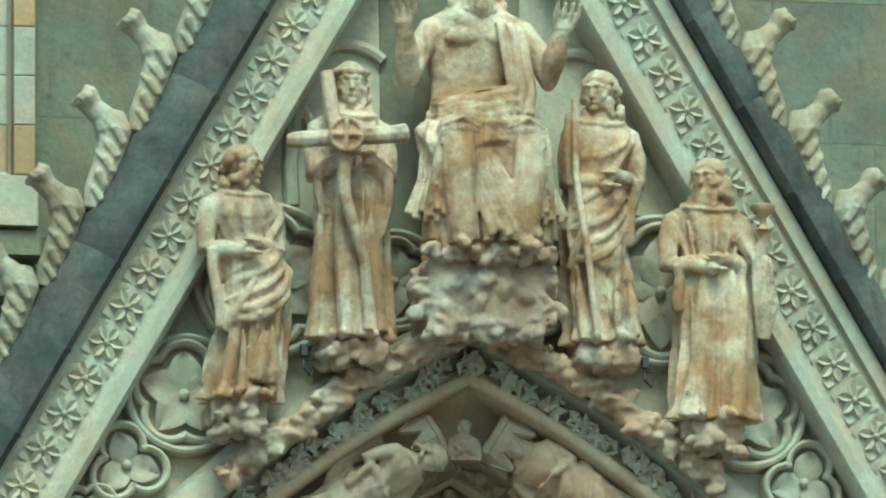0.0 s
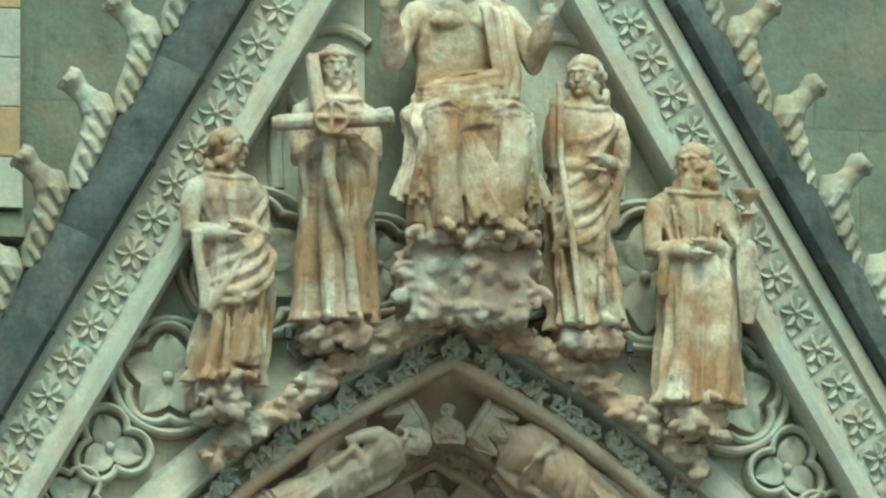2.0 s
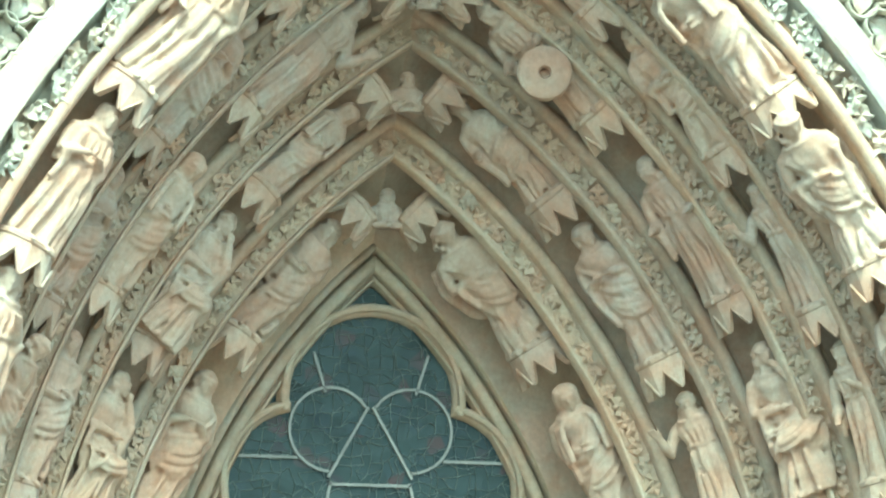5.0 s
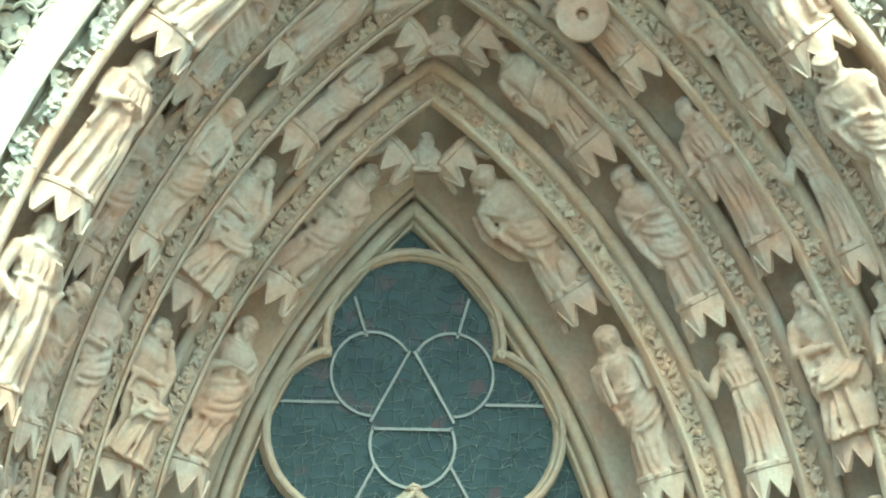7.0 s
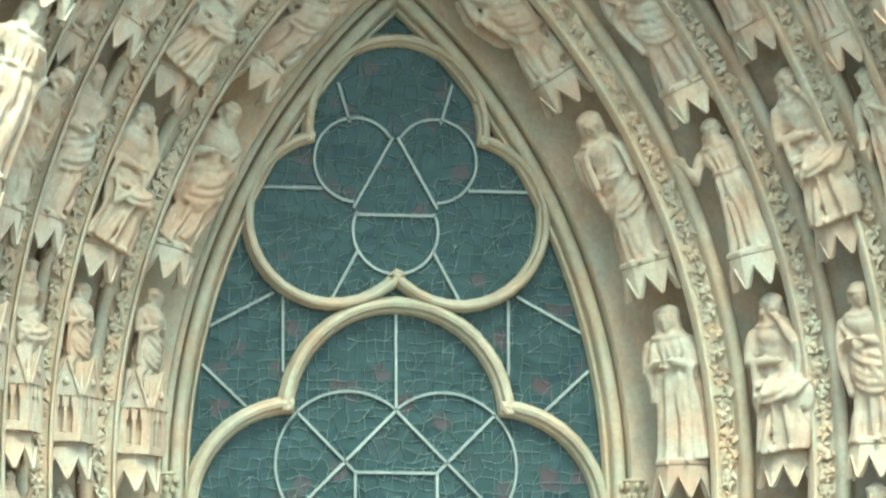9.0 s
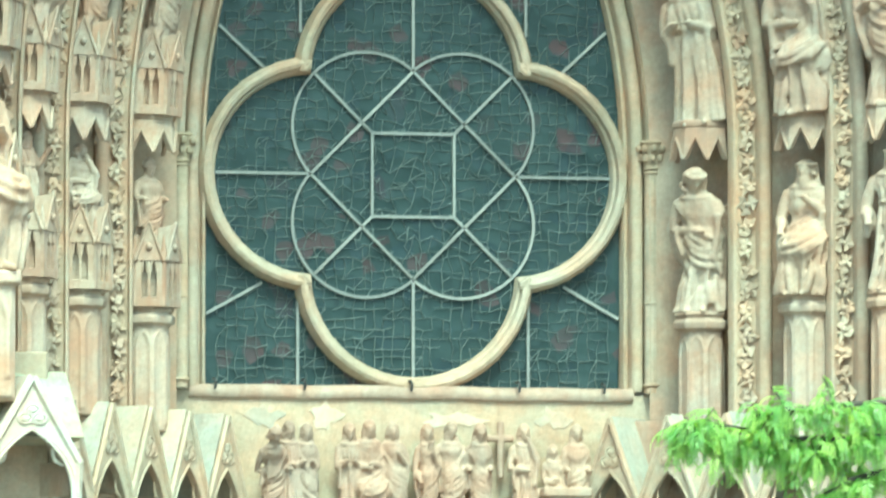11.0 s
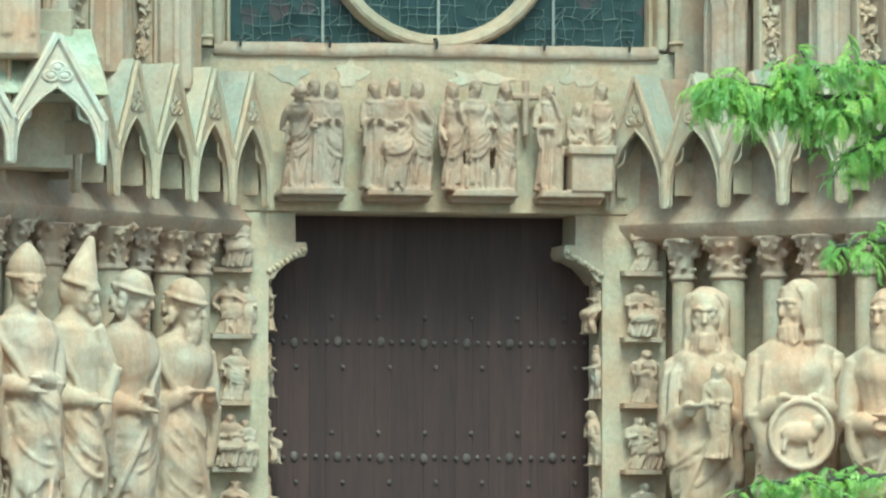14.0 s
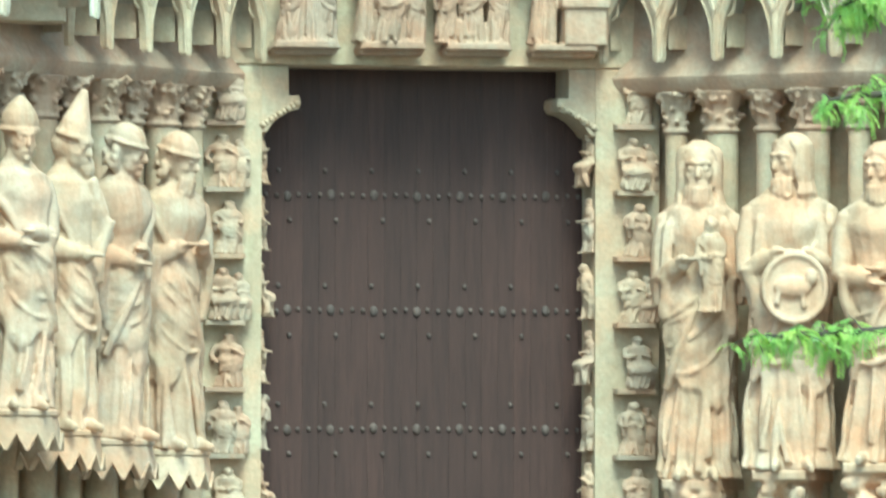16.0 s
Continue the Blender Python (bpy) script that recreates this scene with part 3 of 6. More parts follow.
STAND = [(0.0, 0.140, 0.112, 0.0), (0.06, 0.122, 0.100, 0.0), (0.30, 0.116, 0.096, 0.0), (0.50, 0.116, 0.098, -0.008), (0.62, 0.098, 0.078, 0.0), (0.72, 0.120, 0.084, 0.0), (0.785, 0.118, 0.074, 0.0), (0.815, 0.078, 0.058, 0.0), (0.845, 0.048, 0.048, -0.005), (0.88, 0.043, 0.045, -0.01)]
SIT = [(0.0, 0.135, 0.085, -0.10), (0.20, 0.130, 0.085, -0.11), (0.35, 0.150, 0.120, -0.10), (0.41, 0.150, 0.130, -0.07), (0.46, 0.125, 0.10, -0.01), (0.58, 0.110, 0.082, 0.02), (0.71, 0.130, 0.088, 0.02), (0.785, 0.120, 0.078, 0.01), (0.82, 0.080, 0.060, 0.01), (0.845, 0.048, 0.046, 0.0), (0.88, 0.043, 0.043, -0.01)]


def figure(seed, keys=STAND, seg=36, rows=34, arms="fold", head="hair", turn=0.0, beard=False, slim=1.0, mantle=True, sway=0.03, feet=True, fold=1.0, bow=0.0, wings=False, collar=True, bare=False):
    """One draped figure 1 high, facing -y, as a single carved mesh."""
    rnd = random.Random(seed)
    b = Build()
    ph = [rnd.uniform(0, 6.28) for _ in range(8)]
    n1, n2, n3 = rnd.choice((8, 9, 10)), rnd.choice((13, 15)), rnd.choice((21, 23))
    h0, ha, hp = rnd.uniform(0.30, 0.42), rnd.uniform(0.10, 0.18), rnd.uniform(-1.2, 1.2)
    slope = rnd.choice((-1, 1)) * rnd.uniform(1.2, 2.0)
    ridge = lambda a: 1.9 * (1 - abs(math.sin(a / 2))) ** 1.25 - 0.75
    grid_rows = []
    top = keys[-1][0]
    for i in range(rows + 1):
        z = top * i / rows
        rx, ry, oy = lerp_keys(keys, z)
        rx *= slim
        row = []
        k = min(max((0.80 - z) / 0.8, 0), 1)
        amp = (0.0 if bare and z > 0.50 else 1.0) * fold * (0.05 + 0.20 * min(k * 1.35, 1)) * min(1, max(0, (0.82 - z) * 14))
        for j in range(seg):
            th = 2 * math.pi * j / seg
            drift = 0.6 * math.sin(2.2 * z + ph[0])
            f = 0.55 * ridge(n1 * th + ph[1] + drift * n1 * 0.35) + 0.30 * ridge(n2 * th + ph[2] - drift * n2 * 0.3 + 1.5 * z) + 0.15 * ridge(n3 * th + ph[3] + 3 * z)
            grow = 1 + amp * f
            if mantle and not (bare and z > 0.46):
                hem = h0 + ha * math.sin(th + hp) + 0.02 * math.sin(5 * th + ph[4])
                over = min(max((z - hem) / 0.018, 0), 1) * min(1, max(0, (0.82 - z) * 12))
                q = max(0.0, -math.sin(th + 0.35 * slope))
                hang = z + 0.17 * q ** 1.5 + 0.09 * slope * math.cos(th)
                diag = 0.7 * ridge(33 * hang + ph[6]) * min(1, 0.25 + q) + 0.3 * ridge(58 * hang + ph[7])
                grow += over * (0.12 + fold * 0.075 * diag - 0.6 * amp * f)
            x = rx * grow * math.cos(th) + sway * math.sin(math.pi * min(z / 0.85, 1)) * slim
            y = ry * grow * math.sin(th) + oy - bow * max(z - 0.45, 0)
            row.append((x, y, z))
        grid_rows.append(row)
    b.grid(grid_rows, True, True)

    def surf(th, z, grow=1.0):
        rx, ry, oy = lerp_keys(keys, z)
        return Vector((rx * slim * grow * math.cos(th) + sway * math.sin(math.pi * min(z / 0.85, 1)) * slim, ry * grow * math.sin(th) + oy - bow * max(z - 0.45, 0), z))

    # long folds that fall to the hem
    for k in range(9 + rnd.randrange(4)):
        th, lean = radians(rnd.uniform(-200, 20)), rnd.uniform(-0.35, 0.35)
        z1, z0 = (rnd.uniform(0.18, 0.30) if mantle else rnd.uniform(0.35, 0.58)), rnd.choice((0.0, 0.0, 0.02, 0.06))
        r = rnd.uniform(0.008, 0.017) * fold
        b.tube([surf(th + lean * (1 - u), z0 + (z1 - z0) * u, 1.05 + 0.05 * math.sin(3 * u)) for u in (0, 0.2, 0.4, 0.6, 0.8, 1.0)], [r * 1.3, r * 1.25, r * 1.1, r, r * 0.7, r * 0.2], 7)
    if bare:
        for sx in (-1, 1):
            b.ball((sx * 0.050, -0.055, 0.715), (0.052, 0.024, 0.030), 14, 8)
    elif mantle:
        # swags across the body, hung from one hip
        hi, lo = (radians(-165), radians(-15)) if slope > 0 else (radians(-15), radians(-165))
        for k in range(5):
            z1, z2 = 0.67 - 0.05 * k + rnd.uniform(-0.015, 0.015), 0.46 - 0.035 * k + rnd.uniform(-0.02, 0.02)
            sag = 0.025 + 0.014 * k
            r = rnd.uniform(0.007, 0.012) * fold
            b.tube([surf(hi + (lo - hi) * u, max(z1 + (z2 - z1) * u - sag * math.sin(math.pi * u) ** 1.2, 0.06), 1.065) for u in np.linspace(0.02, 0.98, 11)], [r * (0.35 + 0.9 * math.sin(math.pi * u)) for u in np.linspace(0.02, 0.98, 11)], 7)
        # edge of the mantle from the shoulder to the knee
        b.tube([surf(hi + (lo - hi) * u * 0.9, 0.76 - 0.50 * u ** 1.15, 1.10 + 0.03 * u) for u in np.linspace(0, 1, 11)], [0.012 + 0.006 * math.sin(9 * u) for u in np.linspace(0, 1, 11)], 7)
    else:
        b.tube([surf(a, 0.60 + 0.004 * math.sin(5 * a), 1.08) for a in np.linspace(0, 2 * math.pi, 25)], 0.010, 6)
        for k in range(7):
            th = radians(-155 + 21 * k)
            b.tube([surf(th, 0.74, 1.02), surf(th + 0.05, 0.68, 1.06), surf(th - 0.03 * (k - 3), 0.615, 1.08)], [0.003, 0.009, 0.006], 6)
    if collar:
        b.tube([surf(a, 0.815 - 0.03 * max(0, -math.sin(a)), 1.05) for a in np.linspace(0, 2 * math.pi, 21)], 0.009, 6)
    hx, hy, hz = sway * 0.25 * slim, -0.020 - bow * 0.5, 0.906
    rot = Matrix.Rotation(radians(turn), 3, "Z") @ Matrix.Rotation(radians(4 + 120 * bow), 3, "X")
    H = lambda x, y, z: Vector((hx, hy, hz)) + rot @ Vector((x, y, z)) * 1.10
    s = max(8, seg // 3)
    b.tube([(hx * 0.5, -0.004 - bow * 0.42, 0.80), (hx, hy + 0.006, hz - 0.03)], [0.042, 0.036], s)
    # skull, cheeks, jaw, brow, nose, lips and chin
    b.ball(H(0, 0.006, 0.006), (0.052, 0.060, 0.070), s, s // 2 + 2, rot)
    b.ball(H(0, -0.022, -0.030), (0.041, 0.036, 0.042), s, 8, rot)
    b.ball(H(0, -0.018, -0.004), (0.048, 0.041, 0.056), s, 9, rot)
    b.tube([H(0, -0.048, 0.022), H(0, -0.061, -0.004), H(0, -0.065, -0.013), H(0, -0.054, -0.018)], [0.006, 0.009, 0.010, 0.006], 7)
    b.tube([H(-0.038, -0.038, 0.018), H(-0.018, -0.055, 0.024), H(0, -0.056, 0.019), H(0.018, -0.055, 0.024), H(0.038, -0.038, 0.018)], [0.005, 0.008, 0.006, 0.008, 0.005], 6)
    for sx in (-1, 1):
        b.ball(H(sx * 0.021, -0.047, 0.005), (0.014, 0.010, 0.010), 7, 5, rot)
        b.ball(H(sx * 0.027, -0.040, -0.014), (0.014, 0.013, 0.016), 7, 5, rot)
    b.tube([H(-0.016, -0.050, -0.034), H(0, -0.058, -0.033), H(0.016, -0.050, -0.034)], [0.003, 0.006, 0.003], 6)
    b.ball(H(0, -0.050, -0.055), (0.015, 0.013, 0.013), 7, 5, rot)
    if head in ("hair", "band", "crown"):
        b.ball(H(0, 0.022, 0.020), (0.060, 0.058, 0.066), s, s // 2 + 2, rot)
        # waves combed back from the brow, curls that roll at the nape
        for k in range(9):
            a = radians(-60 + 15 * k)
            b.tube([H(0.048 * math.sin(a), -0.040 + 0.012 * abs(math.sin(a)), 0.046 - 0.022 * math.sin(a) ** 2), H(0.056 * math.sin(a), -0.016, 0.070 - 0.046 * math.sin(a) ** 2), H(0.058 * math.sin(a), 0.026, 0.076 - 0.046 * math.sin(a) ** 2)], [0.006, 0.011, 0.009], 6)
        for k in range(36):
            a = radians(rnd.uniform(28, 152) if k % 2 else rnd.uniform(-152, -28) + 360)
            z = rnd.uniform(-0.075, 0.030)
            far = 0.056 + 0.012 * (0.03 - z) / 0.1
            front = math.cos(a)
            r = rnd.uniform(0.012, 0.019)
            b.ball(H(far * math.sin(a), 0.018 - 0.050 * front, z - 0.012 * max(0, -front)), (r, r, r * 1.15), 7, 5)
    if head == "band":
        b.tube([H(0.058 * math.cos(a), 0.004 + 0.058 * math.sin(a), 0.042) for a in np.linspace(0, 6.28, 17)], 0.011, 6)
    if head == "cap":
        b.ball(H(0, 0.008, 0.030), (0.068, 0.070, 0.058), s, 8, rot)
        b.tube([H(0.066 * math.cos(a), 0.008 + 0.068 * math.sin(a), 0.024) for a in np.linspace(0, 6.28, 21)], 0.006, 6)
        for k in range(30):
            a = radians(rnd.uniform(20, 160) if k % 2 else rnd.uniform(200, 340) + 0) + math.pi / 2
            b.ball(H(0.056 * math.cos(a), 0.016 + 0.050 * abs(math.sin(a)) * (1 if k % 3 else -0.2), rnd.uniform(-0.055, 0.02)), rnd.uniform(0.012, 0.018), 7, 5)
    if head == "mitre":
        b.grid([[H(r * math.cos(a), 0.006 + r * 0.85 * math.sin(a), z) for a in np.linspace(0, 6.283, 17)[:-1]] for r, z in ((0.056, 0.020), (0.062, 0.030), (0.064, 0.042), (0.066, 0.058), (0.060, 0.082), (0.043, 0.108), (0.021, 0.130), (0.005, 0.140))], True, True)
        b.tube([H(0.064 * math.cos(a), 0.006 + 0.056 * math.sin(a), 0.032) for a in np.linspace(0, 6.28, 17)], 0.009, 6)
    if head == "tall":
        b.ball(H(0, 0.020, 0.0), (0.056, 0.054, 0.062), s, 8, rot)
        b.grid([[H(r * math.cos(a), 0.004 + r * math.sin(a), z) for a in np.linspace(0, 6.283, 17)[:-1]] for r, z in ((0.050, 0.022), (0.061, 0.024), (0.063, 0.032), (0.055, 0.044), (0.046, 0.075), (0.030, 0.115), (0.020, 0.145), (0.012, 0.165), (0.004, 0.170))], True, True)
    if head == "veil":
        b.ball(H(0, 0.016, 0.020), (0.066, 0.062, 0.068), s, 9, rot)
        for sx in (-1, 1):
            b.ball(H(sx * 0.047, -0.002, -0.020), (0.018, 0.030, 0.066), 9, 8, rot)
        # shawl laid over the head, open round the face, falling to the breast
        shell = []
        for z, r, gap in ((0.062, 0.052, 34), (0.045, 0.064, 46), (0.020, 0.068, 58), (-0.020, 0.068, 62), (-0.055, 0.068, 58), (-0.085, 0.074, 48), (-0.120, 0.092, 42), (-0.150, 0.122, 40), (-0.21, 0.134, 40), (-0.29, 0.136, 40), (-0.36, 0.132, 42)):
            wave = 0.05 if z < -0.1 else 0.02
            arc = np.linspace(radians(-90 + gap), radians(270 - gap), 31)
            deep = 0.86 if z > -0.1 else 0.72
            away = 0.010 if z > -0.1 else 0.016
            ring = [(r * (1 + wave * math.sin(15 * a)) * math.cos(a), away + deep * r * (1 + wave * math.sin(15 * a)) * math.sin(a), z) for a in arc]
            ring += [(r * 0.84 * math.cos(a), away + deep * r * 0.84 * math.sin(a), z) for a in arc[::-1]]
            shell.append([H(*p) if z > -0.1 else Vector((hx, hy, hz)) + Vector(p) * 1.10 for p in ring])
        b.grid(shell, True, True)
    if head == "crown":
        b.tube([H(0.060 * math.cos(a), 0.006 + 0.060 * math.sin(a), 0.046) for a in np.linspace(0, 6.28, 17)], 0.013, 6)
    if beard:
        b.ball(H(0, -0.036, -0.060), (0.037, 0.030, 0.050), s, 7, rot)
        for k in range(-3, 4):
            b.tube([H(k * 0.011, -0.062 + 0.003 * k * k, -0.045), H(k * 0.012, -0.062 + 0.003 * k * k, -0.085), H(k * 0.011, -0.052, -0.112 + 0.006 * abs(k))], [0.007, 0.009, 0.005], 6)
    t8 = max(7, seg // 4)
    for sx in (-1, 1):
        sh = Vector((sx * 0.108 * slim, 0.0 - bow * 0.3, 0.757))
        if arms == "raise":
            el, ha_, = Vector((sx * 0.20, -0.02, 0.60)), Vector((sx * 0.225, -0.10, 0.76))
        elif arms == "book":
            el, ha_ = Vector((sx * 0.130 * slim, -0.03, 0.585)), Vector((sx * 0.045, -0.125, 0.63))
        elif arms == "one":
            el, ha_ = (Vector((sx * 0.16 * slim, -0.02, 0.58)), Vector((0.05, -0.13, 0.60 + 0.10))) if sx > 0 else (Vector((sx * 0.16 * slim, 0.0, 0.57)), Vector((-0.12 * slim, -0.11, 0.47)))
        elif arms == "chin":
            el, ha_ = (Vector((sx * 0.14 * slim, -0.09, 0.62)), Vector((sx * 0.045, -0.10, 0.83))) if sx > 0 else (Vector((sx * 0.15 * slim, -0.03, 0.58)), Vector((0.02, -0.13, 0.56)))
        elif arms == "side":
            el, ha_ = Vector((sx * 0.135 * slim, -0.02, 0.59)), Vector((sx * 0.12 * slim, -0.14, 0.57))
        else:
            el, ha_ = Vector((sx * 0.132 * slim, -0.02, 0.585)), Vector((sx * 0.012, -0.125, 0.575 + 0.02 * sx))
        wr = el.lerp(ha_, 0.86)
        b.tube([sh + Vector((-sx * 0.03, 0, 0.02)), sh, sh.lerp(el, 0.5) + Vector((sx * 0.01, 0, 0)), el, el.lerp(ha_, 0.4), wr], [0.030, 0.041, 0.038, 0.037, 0.034, 0.024], t8)
        way = (ha_ - wr).normalized()
        b.ball(ha_, (0.026, 0.020, 0.028) if arms != "raise" else (0.034, 0.018, 0.036), t8, 6)
        for k in range(4):
            q = Vector((0.010 * (k - 1.5), -0.004, 0.0))
            q = q * (1.7 if arms == "raise" else 1)
            b.tube([ha_ + q, ha_ + q * 1.2 + way * 0.024, ha_ + q * 1.25 + way * (0.066 if arms == "raise" else 0.042)], [0.009, 0.0085, 0.006], 6)
        if arms != "raise":
            # sleeve and mantle end that hang from the forearm
            m0 = el.lerp(ha_, 0.25)
            drop = rnd.uniform(0.12, 0.34)
            for q in range(3):
                o = Vector((sx * (0.014 - 0.016 * q), 0.022 * (q - 1), 0))
                d = drop * (1 - 0.22 * q)
                w = [o + Vector((sx * (0.010 * math.sin(5 * u + ph[q]) - 0.02 * u), 0.02 * u, -d * u)) for u in (0, 0.25, 0.5, 0.75, 0.95, 1.0)]
                b.tube([m0 + p for p in w], [0.026, 0.021, 0.022, 0.024, 0.022, 0.008], 7, 0.8)
    if wings:
        for sx in (-1, 1):
            for q in range(4):
                b.tube([(sx * 0.05, 0.07, 0.72 - 0.03 * q), (sx * (0.17 - 0.015 * q), 0.06, 0.74 - 0.06 * q), (sx * (0.20 - 0.02 * q), 0.05, 0.60 - 0.07 * q), (sx * (0.17 - 0.02 * q), 0.05, 0.36 - 0.02 * q)], [0.02, 0.04, 0.036, 0.008], 7, 0.5)
    if feet:
        for sx in (-1, 1):
            fy = lerp_keys(keys, 0.0)
            b.tube([(sx * 0.038, fy[2] - fy[1] * 0.6, 0.012), (sx * 0.052, fy[2] - fy[1] * 1.1, 0.014), (sx * 0.060, fy[2] - fy[1] * 1.5, 0.004)], [0.024, 0.023, 0.013], 8, 0.7)
    return b


def scaled(b, h, wide=1.0):
    # chisel marks and wear
    b.v = [tuple(Vector(p) + 0.005 * noise.noise_vector(Vector(p) * 9) + 0.003 * noise.noise_vector(Vector(p) * 27)) for p in b.v]
    b.v = [(x * h * wide, y * h * wide, z * h) for x, y, z in b.v]
    return b


# ---- archivolt figures on their little canopies ----
def canopy_mesh(name, r=0.27, h=0.36, mat=FIGURE, notch=0.50, teeth=5):
    """Half-octagon canopy whose faces end in deep pointed notches, hollow below; its top carries a figure."""
    b = Build()
    ang = [radians(-205 + 230 * k / teeth) for k in range(teeth + 1)]
    P = lambda rr, a, z: Vector((rr * math.cos(a), rr * 0.95 * math.sin(a), z))
    for a0, a1 in zip(ang, ang[1:]):
        mid = lambda rr, z: (P(rr, a0, z) + P(rr, a1, z)) / 2
        edge = lambda rr, z, u: P(rr, a0, z).lerp(P(rr, a1, z), u)
        o, q, top, cut = r * 1.12, r * 0.94, h * 0.80, h * notch
        v = [edge(o, 0, 0), edge(r, top, 0), edge(r, top, 1), edge(o, 0, 1), edge(o, 0.0, 0.93), mid(o * 1.0, cut), edge(o, 0.0, 0.07), mid(r * 1.05, top)]
        w = [edge(q, 0.01, 0), edge(q, 0.01, 1), edge(q, 0.01, 0.90), mid(q, cut - 0.01), edge(q, 0.01, 0.10)]
        b.add(v + w, [(0, 1, 7, 5, 6), (7, 2, 3, 4, 5), (6, 5, 11, 12), (5, 4, 10, 11), (0, 6, 12, 8), (4, 3, 9, 10), (8, 12, 11), (11, 10, 9)])
        b.tube([edge(o * 1.01, 0.01, 0.05), mid(o * 1.03, cut + 0.02), edge(o * 1.01, 0.01, 0.95)], 0.012, 5)
    ring = lambda rr, z: [P(rr, a, z) for a in ang]
    b.grid([ring(r, top), ring(r * 1.06, h * 0.84), ring(r * 1.06, h * 0.93), ring(r * 0.92, h), ring(0.02, h)])
    b.add([P(r * 0.9, a, h * 0.62) for a in ang], [tuple(range(len(ang)))])
    return b.mesh(name, mat, True, 25)


CANOPY = canopy_mesh("niche_canopy")
POSES = [dict(arms="fold", head="hair"), dict(arms="book", head="veil"), dict(arms="one", head="crown", beard=True), dict(arms="book", head="cap", turn=25), dict(arms="side", head="hair", turn=-30), dict(arms="fold", head="veil", bow=0.15), dict(arms="chin", head="hair", turn=20), dict(arms="one", head="band", turn=-20), dict(arms="book", head="hair", wings=True), dict(arms="chin", head="band", wings=True, bow=0.25, turn=30), dict(arms="raise", head="hair", beard=True), dict(arms="side", head="mitre", turn=-15)]
NICHE = []
for k, o in enumerate(POSES):
    b = figure(40 + k, STAND if k not in (2, 6) else SIT, 48, 44, mantle=k % 3 != 1, fold=1.6, slim=1.05, **o)
    NICHE.append(fused(scaled(b, 1.0, 1.15), "niche_figure", FIGURE, 0.0110, 1))
NICHE_LABEL = ["weathered stone figure with folded hands in an archivolt", "veiled stone figure holding a book in an archivolt", "seated crowned stone figure in an archivolt", "stone figure in a cap with a book in an archivolt", "stone figure with lowered arms in an archivolt", "bowing veiled stone figure in an archivolt", "seated stone figure resting its chin in an archivolt", "stone figure with a headband in an archivolt", "winged stone figure with a book in an archivolt", "bowing winged stone figure in an archivolt", "bearded stone figure lifting both hands in an archivolt", "stone figure in a mitre in an archivolt"]


def ring_frame(j, s, side, inset=0.0, lift=0.0):
    """Frame in the hollow j, s metres past the springing: z along the arch, -y outward to the viewer."""
    (w0, a0, y0), (w1, a1, y1) = RIBS[j], RIBS[j + 1]
    arch = Arch((w0 + w1) / 2 - 0.02, (a0 + a1) / 2)
    p, up, out = arch.at(s)
    dw, dy = w1 - w0, y1 - y0
    back = (out * -dy * 0.42 + Vector((0, dw, 0))).normalized()
    back = (back - up * back.dot(up)).normalized()
    p = p + Vector((0, (y0 + y1) / 2, 0)) + back * inset
    p, up, back = flip(p, side), flip(up, side), flip(back, side)
    right = back.cross(up)
    return Matrix.Translation(p) @ Matrix((right, back, up)).transposed().to_4x4(), arch


# feet of the figures along each hollow, past the springing: right side, left side
FEET = [([-1.76, -0.08, 1.76, 3.62], [-1.78, -0.10, 1.80, 3.66]), ([-1.66, -0.05, 1.76, 3.36, 5.10], [-1.70, -0.08, 1.70, 3.39, 5.10]),
        ([-1.66, -0.02, 1.96, 3.88, 5.88], [-1.66, -0.06, 1.86, 3.74, 5.84]), ([-1.23, 0.40, 2.03, 3.66, 5.28, 6.98], [-1.23, 0.25, 1.85, 3.48, 5.22, 6.95]),
        ([-1.10, 0.60, 2.30, 4.00, 5.70, 7.46], [0.20, 2.05, 3.86, 5.54, 7.48])]


